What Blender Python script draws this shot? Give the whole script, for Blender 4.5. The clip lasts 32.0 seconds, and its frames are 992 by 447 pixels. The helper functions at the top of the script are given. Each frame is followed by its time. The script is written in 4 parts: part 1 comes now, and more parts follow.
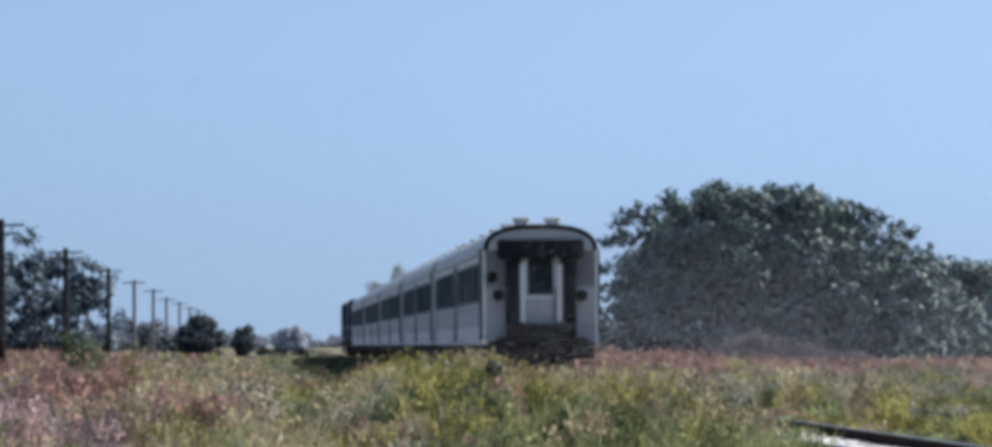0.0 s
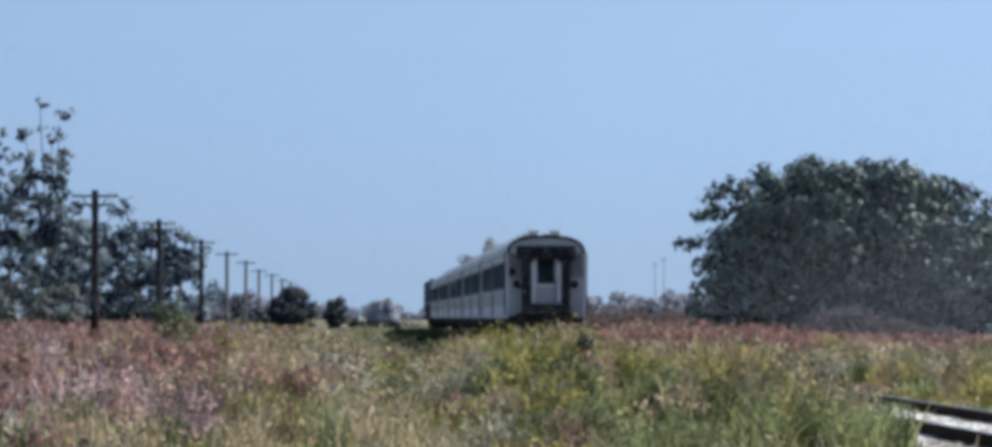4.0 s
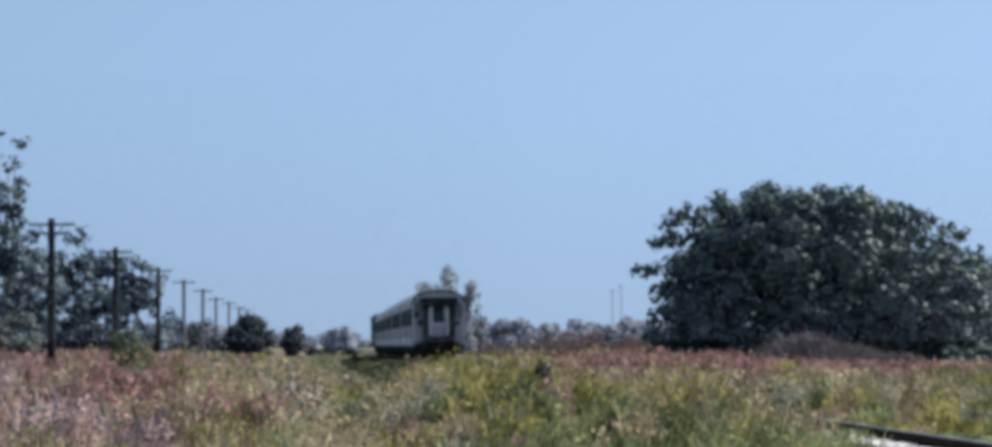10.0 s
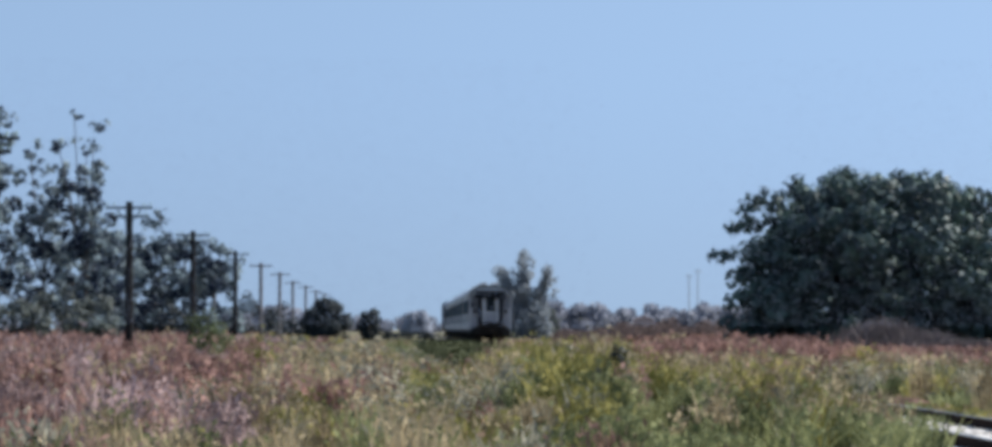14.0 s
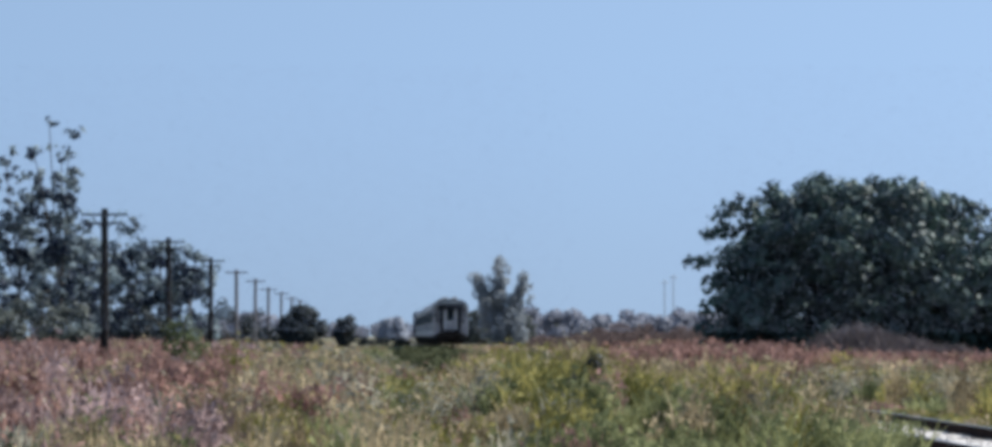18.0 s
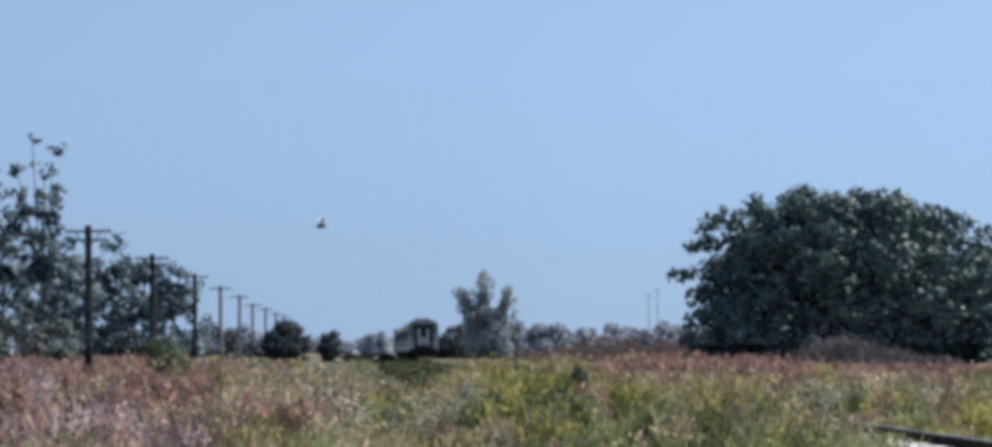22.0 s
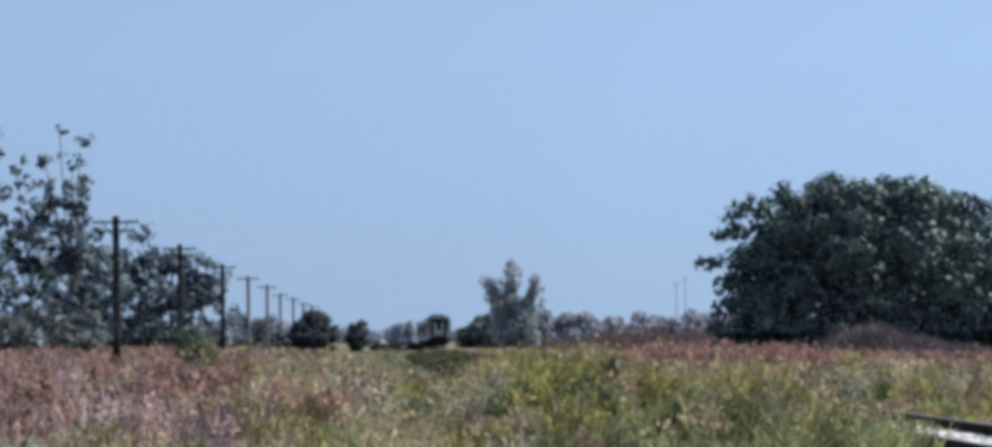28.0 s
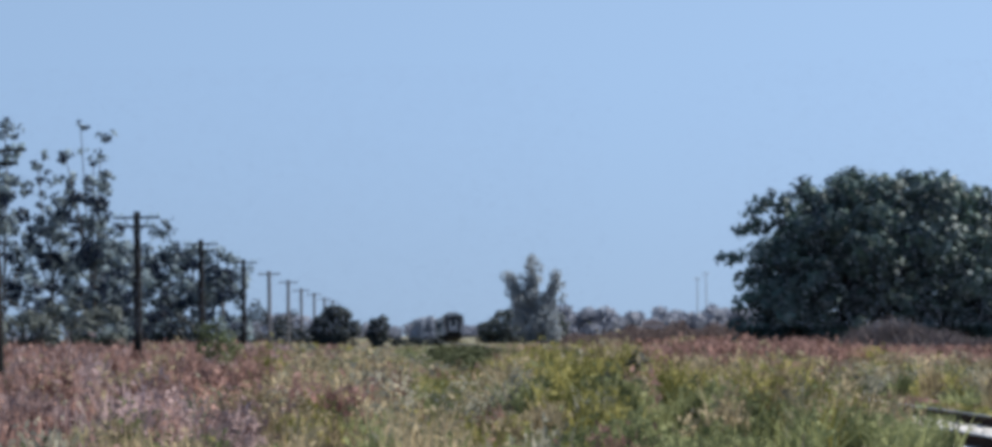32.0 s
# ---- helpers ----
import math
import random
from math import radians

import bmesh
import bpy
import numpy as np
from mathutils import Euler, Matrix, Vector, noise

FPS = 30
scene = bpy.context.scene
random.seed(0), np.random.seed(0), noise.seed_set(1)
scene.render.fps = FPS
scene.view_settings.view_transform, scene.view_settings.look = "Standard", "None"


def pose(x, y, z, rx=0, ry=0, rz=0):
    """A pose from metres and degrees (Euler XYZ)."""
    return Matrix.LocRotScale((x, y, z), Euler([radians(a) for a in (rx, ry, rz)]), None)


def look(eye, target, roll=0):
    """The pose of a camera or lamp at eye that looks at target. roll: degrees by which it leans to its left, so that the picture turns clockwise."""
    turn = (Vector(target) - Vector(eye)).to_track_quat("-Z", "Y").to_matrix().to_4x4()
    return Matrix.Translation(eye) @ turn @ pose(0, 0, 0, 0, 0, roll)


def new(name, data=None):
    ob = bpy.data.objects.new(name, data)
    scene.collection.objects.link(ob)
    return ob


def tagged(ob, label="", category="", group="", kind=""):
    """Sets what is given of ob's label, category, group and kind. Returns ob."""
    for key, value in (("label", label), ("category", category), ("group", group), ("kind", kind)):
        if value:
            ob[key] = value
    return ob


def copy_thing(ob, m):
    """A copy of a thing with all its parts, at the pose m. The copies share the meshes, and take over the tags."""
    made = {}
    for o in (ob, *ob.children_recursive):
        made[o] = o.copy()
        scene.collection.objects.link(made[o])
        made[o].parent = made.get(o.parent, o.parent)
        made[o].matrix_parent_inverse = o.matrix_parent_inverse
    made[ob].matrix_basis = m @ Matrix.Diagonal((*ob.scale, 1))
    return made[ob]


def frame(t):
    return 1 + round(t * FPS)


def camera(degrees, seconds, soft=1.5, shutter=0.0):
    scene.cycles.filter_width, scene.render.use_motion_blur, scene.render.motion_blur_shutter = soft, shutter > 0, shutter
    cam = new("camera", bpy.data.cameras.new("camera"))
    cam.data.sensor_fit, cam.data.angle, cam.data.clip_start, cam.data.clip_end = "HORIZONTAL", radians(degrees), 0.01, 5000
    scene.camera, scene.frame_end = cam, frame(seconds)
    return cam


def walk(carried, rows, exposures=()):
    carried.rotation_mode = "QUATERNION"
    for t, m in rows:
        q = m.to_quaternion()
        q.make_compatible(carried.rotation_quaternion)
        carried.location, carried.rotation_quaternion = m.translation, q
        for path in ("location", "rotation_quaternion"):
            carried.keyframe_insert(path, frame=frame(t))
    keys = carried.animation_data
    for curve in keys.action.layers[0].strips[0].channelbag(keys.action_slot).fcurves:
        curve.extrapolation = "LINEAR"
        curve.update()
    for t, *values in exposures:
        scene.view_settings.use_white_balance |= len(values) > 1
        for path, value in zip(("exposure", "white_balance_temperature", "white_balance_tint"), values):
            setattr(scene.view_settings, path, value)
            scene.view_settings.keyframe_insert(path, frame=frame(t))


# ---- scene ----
# ---- camera: hand-held at one spot beside the line, a long lens ----
EYE = 1.10
cam = camera(18.0, 32.0, soft=4.3)
TURNS = (
    (0, 2.625, 2.199, -0.324),
    (0.5, 2.102, 2.279, -0.300),
    (1, 2.041, 1.299, -0.235),
    (1.5, 2.090, 1.362, -0.190),
    (2, 2.065, 1.474, -0.270),
    (2.5, 1.748, 1.675, -0.330),
    (3, 1.425, 1.728, -0.286),
    (3.5, 1.172, 1.753, -0.089),
    (5.5, 0.543, 1.506, 0.118),
    (6, 1.393, 1.573, -0.041),
    (6.5, 2.095, 1.167, 0.095),
    (7, 1.968, 0.993, 0.091),
    (7.5, 1.644, 1.258, -0.207),
    (8, 1.623, 1.433, -0.124),
    (8.5, 1.676, 1.454, 0.080),
    (9, 1.660, 1.777, -0.235),
    (9.5, 1.680, 2.096, -0.229),
    (10, 1.723, 2.215, -0.134),
    (10.5, 1.858, 2.138, -0.075),
    (11, 1.900, 1.727, 0.049),
    (11.5, 1.693, 1.760, 0.064),
    (12, 1.483, 1.780, 0.176),
    (12.5, 1.098, 1.866, 0.338),
    (13, 0.784, 2.024, 0.239),
    (13.5, 0.441, 1.865, -0.039),
    (14, 0.321, 1.931, 0.113),
    (14.5, 0.214, 1.974, 0.023),
    (16.5, 0.929, 1.745, 0.004),
    (17, 1.006, 1.712, -0.004),
    (17.5, 0.953, 1.815, -0.076),
    (18, 0.767, 2.047, 0.013),
    (18.5, 0.234, 2.101, 0.059),
    (19, 0.000, 1.875, 0.002),
    (19.5, 0.120, 1.426, -0.023),
    (20, 0.889, 1.619, 0.021),
    (20.5, 1.117, 2.077, -0.187),
    (21, 1.359, 2.063, -0.213),
    (21.5, 1.025, 2.119, -0.247),
    (22, 1.064, 2.307, -0.359),
    (22.5, 1.124, 2.499, -0.340),
    (23, 1.323, 2.568, -0.157),
    (23.5, 1.390, 2.664, -0.260),
    (24, 1.370, 2.703, -0.286),
    (24.5, 1.022, 2.790, -0.213),
    (25, 0.684, 2.703, -0.195),
    (25.5, 0.722, 2.610, -0.293),
    (27.5, 0.877, 2.089, -0.601),
    (28, 0.565, 2.112, -0.594),
    (28.5, 0.465, 2.154, -0.684),
    (29, 0.307, 2.190, -0.658),
    (29.5, 0.358, 2.169, -0.614),
    (30, 0.366, 2.154, -0.642),
    (30.5, 0.429, 2.191, -0.665),
    (31, 0.390, 2.160, -0.746),
    (31.5, 0.205, 2.115, -0.612),
    (32, 0.184, 2.026, -0.627),
)
walk(cam, [(t, pose(0, 0, EYE, 90 + p, 0, -y) @ pose(0, 0, 0, 0, 0, r)) for t, y, p, r in TURNS],
     exposures=((0, 0.98), (0.8, 1.03), (1.2, 1.03), (2, 0.98), (5, 0.94), (8, 0.92), (32, 0.92)))

# ---- light: a clear day, the sun ahead and to the right ----
SUN_AZ, SUN_EL = 68.0, 45.5
SKY_LIFT, SKY_TINT = 0.7, (1.36, 1.163, 0.922)
world = bpy.data.worlds.new("sky")
scene.world = world
world.use_nodes = True
wn = world.node_tree
sky = wn.nodes.new("ShaderNodeTexSky")
sky.sky_type = "NISHITA"
sky.sun_disc = False
sky.sun_elevation, sky.sun_rotation = radians(SUN_EL), radians(SUN_AZ)
sky.air_density, sky.dust_density, sky.ozone_density = 1.0, 0.1, 3.0
back = wn.nodes["Background"]
back.inputs["Strength"].default_value = 0.125
# clear dry air: the blue reaches down to the horizon
sco, sup, snm = wn.nodes.new("ShaderNodeTexCoord"), wn.nodes.new("ShaderNodeVectorMath"), wn.nodes.new("ShaderNodeVectorMath")
sup.operation, snm.operation = "ADD", "NORMALIZE"
sup.inputs[1].default_value = (0, 0, SKY_LIFT)
wn.links.new(sco.outputs["Generated"], sup.inputs[0])
wn.links.new(sup.outputs[0], snm.inputs[0])
wn.links.new(snm.outputs[0], sky.inputs["Vector"])
tint = wn.nodes.new("ShaderNodeMix")
tint.data_type, tint.blend_type = "RGBA", "MULTIPLY"
tint.inputs[0].default_value = 1.0
# dusty air greys the sky softly towards the horizon
ssp, srg, smx = wn.nodes.new("ShaderNodeSeparateXYZ"), wn.nodes.new("ShaderNodeMapRange"), wn.nodes.new("ShaderNodeMix")
srg.interpolation_type = "SMOOTHSTEP"
srg.inputs[1].default_value, srg.inputs[2].default_value = -0.03, 0.09
wn.links.new(sco.outputs["Generated"], ssp.inputs[0])
wn.links.new(ssp.outputs["Z"], srg.inputs[0])
smx.data_type = "RGBA"
smx.inputs[6].default_value = (SKY_TINT[0] * 0.91, SKY_TINT[1] * 0.855, SKY_TINT[2] * 0.80, 1)
smx.inputs[7].default_value = (*SKY_TINT, 1)
wn.links.new(srg.outputs[0], smx.inputs[0])
wn.links.new(smx.outputs[2], tint.inputs[7])
wn.links.new(sky.outputs[0], tint.inputs[6])
wn.links.new(tint.outputs[2], back.inputs["Color"])
sun = new("sun", bpy.data.lights.new("sun", "SUN"))
sun.data.energy, sun.data.angle, sun.data.color = 5.0, radians(0.53), (1.0, 0.95, 0.87)
sd = Vector((math.sin(radians(SUN_AZ)) * math.cos(radians(SUN_EL)), math.cos(radians(SUN_AZ)) * math.cos(radians(SUN_EL)), math.sin(radians(SUN_EL))))
sun.matrix_world = look(sd * 50, (0, 0, 0))


# ---- materials ----
def mat(name, a, b, rough=0.7, metal=0.0, scale=4.0, fine=40.0, bump=0.15, island=0.0, thin=0.0, spots=None, obj=0.0, spec=0.5, span=(0.3, 0.7)):
    """Two-colour noise at a coarse and a fine scale, with bump. island: per-piece brightness; obj: per-object brightness; thin: light let through."""
    m = bpy.data.materials.new(name)
    m.use_nodes = True
    n, l = m.node_tree.nodes, m.node_tree.links
    bs = n["Principled BSDF"]
    co = n.new("ShaderNodeTexCoord")
    n1, n2 = n.new("ShaderNodeTexNoise"), n.new("ShaderNodeTexNoise")
    n1.inputs["Scale"].default_value, n2.inputs["Scale"].default_value = scale, fine
    n1.inputs["Detail"].default_value, n2.inputs["Detail"].default_value = 4, 3
    for k in (n1, n2):
        l.new(co.outputs["Object"], k.inputs["Vector"])
    add = n.new("ShaderNodeMath")
    add.operation = "ADD"
    half = n.new("ShaderNodeMath")
    half.operation = "MULTIPLY_ADD"
    half.inputs[1].default_value, half.inputs[2].default_value = 0.5, -0.25
    l.new(n2.outputs["Fac"], half.inputs[0])
    l.new(n1.outputs["Fac"], add.inputs[0])
    l.new(half.outputs[0], add.inputs[1])
    ramp = n.new("ShaderNodeValToRGB")
    ramp.color_ramp.elements[0].position, ramp.color_ramp.elements[1].position = span
    ramp.color_ramp.elements[0].color, ramp.color_ramp.elements[1].color = (*a, 1), (*b, 1)
    l.new(add.outputs[0], ramp.inputs[0])
    col = ramp.outputs[0]
    if spots:
        vo = n.new("ShaderNodeTexNoise")
        vo.inputs["Scale"].default_value, vo.inputs["Detail"].default_value = spots[1], 5
        l.new(co.outputs["Object"], vo.inputs["Vector"])
        mr = n.new("ShaderNodeMapRange")
        mr.inputs[1].default_value, mr.inputs[2].default_value = spots[2], spots[2] + 0.1
        l.new(vo.outputs["Fac"], mr.inputs[0])
        mx = n.new("ShaderNodeMix")
        mx.data_type = "RGBA"
        l.new(mr.outputs[0], mx.inputs[0])
        l.new(col, mx.inputs[6])
        mx.inputs[7].default_value = (*spots[0], 1)
        col = mx.outputs[2]
    if island or obj:
        src = n.new("ShaderNodeNewGeometry").outputs["Random Per Island"] if island else n.new("ShaderNodeObjectInfo").outputs["Random"]
        k = island or obj
        ma = n.new("ShaderNodeMath")
        ma.operation = "MULTIPLY_ADD"
        ma.inputs[1].default_value, ma.inputs[2].default_value = 2 * k, 1 - k
        l.new(src, ma.inputs[0])
        hs = n.new("ShaderNodeHueSaturation")
        l.new(ma.outputs[0], hs.inputs["Value"])
        l.new(col, hs.inputs["Color"])
        col = hs.outputs[0]
    l.new(col, bs.inputs["Base Color"])
    bs.inputs["Roughness"].default_value, bs.inputs["Metallic"].default_value = rough, metal
    bs.inputs["Specular IOR Level"].default_value = spec
    if bump:
        bu = n.new("ShaderNodeBump")
        bu.inputs["Strength"].default_value = bump
        bu.inputs["Distance"].default_value = 0.02
        l.new(add.outputs[0], bu.inputs["Height"])
        l.new(bu.outputs[0], bs.inputs["Normal"])
    if thin:
        tr = n.new("ShaderNodeBsdfTranslucent")
        l.new(col, tr.inputs["Color"])
        ms = n.new("ShaderNodeMixShader")
        ms.inputs[0].default_value = thin
        l.new(bs.outputs[0], ms.inputs[1])
        l.new(tr.outputs[0], ms.inputs[2])
        l.new(ms.outputs[0], n["Material Output"].inputs["Surface"])
    return m


M_EARTH = mat("dry_earth_and_thatch", (0.065, 0.058, 0.035), (0.12, 0.102, 0.062), 0.95, scale=0.25, fine=6, bump=0.4, spots=((0.09, 0.105, 0.04), 0.06, 0.52))
M_BALLAST = mat("pale_ballast", (0.33, 0.322, 0.32), (0.51, 0.50, 0.495), 0.9, scale=3, fine=28, bump=0.8)
M_FAR_BALLAST = mat("dark_far_ballast", (0.05, 0.047, 0.04), (0.11, 0.10, 0.085), 0.95, scale=2, fine=14, bump=0.6)
M_STONE = mat("ballast_stone", (0.27, 0.262, 0.26), (0.45, 0.44, 0.435), 0.9, scale=8, fine=60, bump=0.3, island=0.15)
M_RAIL = mat("rusty_rail_side", (0.022, 0.016, 0.015), (0.045, 0.03, 0.025), 1.0, scale=2, fine=50, bump=0.2, spec=0.05)
M_RAILTOP = mat("worn_rail_head", (0.45, 0.44, 0.43), (0.62, 0.61, 0.6), 0.28, 0.9, scale=1.5, fine=30, bump=0.02)
M_SLEEPER = mat("weathered_sleeper", (0.09, 0.075, 0.06), (0.2, 0.17, 0.14), 0.9, scale=2, fine=25, bump=0.5, obj=0.25)
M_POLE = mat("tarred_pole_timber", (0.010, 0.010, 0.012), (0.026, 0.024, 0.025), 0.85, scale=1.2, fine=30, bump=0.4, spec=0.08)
# far poles: distance haze painted in as a paler colour
M_PALE_POLE = mat("haze_paled_pole_timber", (0.10, 0.096, 0.108), (0.18, 0.172, 0.185), 0.9, scale=1.2, fine=20, bump=0.2, spec=0.1)
M_INSUL = mat("glass_insulator", (0.2, 0.3, 0.28), (0.35, 0.45, 0.42), 0.2, bump=0)
M_BARK = mat("grey_bark", (0.045, 0.04, 0.038), (0.11, 0.098, 0.09), 0.9, scale=1.5, fine=14, bump=0.6)
M_LEAF = mat("broad_leaf", (0.030, 0.050, 0.064), (0.076, 0.126, 0.108), 0.55, scale=0.7, fine=5, bump=0, island=0.12, thin=0.10, spec=0.16)
M_BUSHLEAF = mat("dull_bush_leaf", (0.055, 0.068, 0.066), (0.115, 0.13, 0.12), 0.6, scale=0.3, fine=3, bump=0, island=0.15, thin=0.15, spec=0.08)
# gum leaf noise paints lit sprays and shaded pockets into the colour
M_GUM = mat("lit_and_shaded_gum_leaf", (0.010, 0.019, 0.040), (0.225, 0.29, 0.325), 0.6, scale=0.42, fine=1.6, bump=0, island=0.12, thin=0.25, spec=0.08, span=(0.46, 0.60))
M_DARKLEAF = mat("conifer_leaf", (0.014, 0.021, 0.026), (0.030, 0.040, 0.044), 0.6, scale=0.6, fine=6, bump=0, island=0.3, thin=0.1, spec=0.12)
# haze is painted into the next three leaf colours, lighter and bluer
M_GREYLEAF = mat("hazed_grey_green_leaf", (0.222, 0.26, 0.305), (0.298, 0.332, 0.37), 0.6, scale=0.3, fine=3, bump=0, island=0.1, thin=0.5, spec=0.05)
M_FARLEAF = mat("haze_tinted_wood_leaf", (0.20, 0.22, 0.28), (0.27, 0.29, 0.35), 0.7, scale=0.05, fine=0.6, bump=0, island=0.1, thin=0.45, spec=0.05)
M_HAZELEAF = mat("haze_tinted_leaf", (0.31, 0.345, 0.42), (0.38, 0.41, 0.48), 0.7, scale=0.05, fine=0.6, bump=0, island=0.1, thin=0.4, spec=0.05)
M_SCRUB = mat("red_brown_scrub_twig", (0.085, 0.066, 0.068), (0.15, 0.115, 0.112), 0.9, scale=0.2, fine=3, bump=0, island=0.2, thin=0.25, spec=0.05)
M_DUST = mat("dust_mote", (0.26, 0.285, 0.345), (0.34, 0.36, 0.42), 1.0, scale=0.5, fine=4, bump=0, thin=0.4, spec=0.0)
# blue tint of these motes imitates the airlight of haze
M_AIR = mat("blue_haze_mote", (0.19, 0.24, 0.36), (0.25, 0.30, 0.42), 1.0, scale=0.5, fine=4, bump=0, thin=0.4, spec=0.0)
M_TWIG = mat("dry_brush_twig", (0.115, 0.095, 0.098), (0.20, 0.17, 0.172), 0.9, scale=1, fine=12, bump=0, island=0.3)
G_RED = mat("red_seed_grass", (0.135, 0.076, 0.067), (0.415, 0.258, 0.222), 0.75, scale=1.3, fine=3, bump=0, island=0.04, thin=0.38, spec=0.12, span=(0.40, 0.60))
G_MAUVE = mat("mauve_seed_grass", (0.168, 0.116, 0.116), (0.485, 0.362, 0.357), 0.75, scale=1.3, fine=3, bump=0, island=0.04, thin=0.38, spec=0.12, span=(0.40, 0.60))
G_TAN = mat("straw_grass", (0.165, 0.132, 0.080), (0.450, 0.374, 0.242), 0.75, scale=1.3, fine=3, bump=0, island=0.04, thin=0.38, spec=0.12, span=(0.40, 0.60))
G_YELLOW = mat("yellow_green_grass", (0.120, 0.119, 0.036), (0.350, 0.316, 0.112), 0.75, scale=1.3, fine=3, bump=0, island=0.04, thin=0.38, spec=0.12, span=(0.40, 0.60))
G_GREEN = mat("green_grass", (0.086, 0.102, 0.048), (0.285, 0.304, 0.148), 0.75, scale=1.3, fine=3, bump=0, island=0.04, thin=0.38, spec=0.12, span=(0.40, 0.60))
M_WEED = mat("dark_weed_leaf", (0.05, 0.07, 0.036), (0.13, 0.152, 0.072), 0.7, scale=0.8, fine=4, bump=0, island=0.2, thin=0.4, spec=0.15)
G_GREY = mat("grey_green_weed", (0.116, 0.119, 0.091), (0.350, 0.337, 0.272), 0.75, scale=1.3, fine=3, bump=0, island=0.04, thin=0.38, spec=0.12, span=(0.40, 0.60))
# darker than the other weeds: shade of the train put into their colour
M_SHADOW_WEED = mat("shadow_dark_weed", (0.034, 0.042, 0.024), (0.088, 0.098, 0.052), 0.8, scale=0.8, fine=4, bump=0, island=0.2, thin=0.15, spec=0.06)
M_WHITE = mat("weathered_white_coach_paint", (0.48, 0.48, 0.51), (0.66, 0.66, 0.685), 0.45, scale=0.7, fine=9, bump=0.03, spots=((0.36, 0.34, 0.33), 1.3, 0.66))
M_GREY = mat("grey_end_paint", (0.235, 0.232, 0.26), (0.37, 0.363, 0.393), 0.5, scale=1.1, fine=12, bump=0.04, spots=((0.28, 0.26, 0.26), 2.0, 0.62))
M_ROOF = mat("silver_grey_roof", (0.30, 0.31, 0.325), (0.46, 0.47, 0.485), 0.5, 0.2, scale=0.6, fine=8, bump=0.05)
M_TEAL = mat("teal_window_band", (0.014, 0.042, 0.058), (0.032, 0.078, 0.098), 0.5, scale=1, fine=10, bump=0.02)
M_BLACK = mat("sooty_black_rubber", (0.007, 0.008, 0.012), (0.016, 0.017, 0.022), 0.7, scale=3, fine=20, bump=0.1, spec=0.08)
M_UNDER = mat("dirty_underframe", (0.012, 0.011, 0.011), (0.035, 0.03, 0.028), 0.85, scale=2, fine=18, bump=0.2, spec=0.08)
M_WHEEL = mat("wheel_steel", (0.06, 0.05, 0.045), (0.12, 0.10, 0.09), 0.5, 0.6, scale=3, fine=20, bump=0.05)
M_LOCO = mat("dark_blue_locomotive_paint", (0.02, 0.025, 0.05), (0.035, 0.04, 0.075), 0.4, scale=1, fine=10, bump=0.03, spec=0.08)
M_LAMP = mat("red_lamp_lens", (0.012, 0.004, 0.005), (0.02, 0.006, 0.007), 0.4, bump=0, spec=0.08)
# upper end wall and fascia: darker greys, tuned to read dark from afar
M_UPPER_END = mat("darker_upper_end_paint", (0.12, 0.12, 0.135), (0.21, 0.207, 0.23), 0.6, scale=1.5, fine=10, bump=0.04, spec=0.2)
M_FASCIA = mat("dark_fascia_paint", (0.024, 0.025, 0.032), (0.06, 0.06, 0.07), 0.7, scale=1.5, fine=10, bump=0.04, spec=0.1)
M_WALL = mat("pinkish_render", (0.36, 0.29, 0.30), (0.46, 0.38, 0.39), 0.9, scale=0.3, fine=4, bump=0.1)
M_TILE = mat("dull_red_roof_tile", (0.24, 0.18, 0.19), (0.33, 0.25, 0.26), 0.85, scale=0.5, fine=5, bump=0.2)
M_STEEL = mat("galvanised_steel", (0.32, 0.34, 0.36), (0.45, 0.47, 0.5), 0.5, 0.6, scale=0.5, fine=8, bump=0)


def glass():
    m = bpy.data.materials.new("dark_window_glass")
    m.use_nodes = True
    b = m.node_tree.nodes["Principled BSDF"]
    b.inputs["Base Color"].default_value = (0.012, 0.02, 0.026, 1)
    b.inputs["Roughness"].default_value = 0.45
    b.inputs["Specular IOR Level"].default_value = 0.04
    return m


M_GLASS = glass()


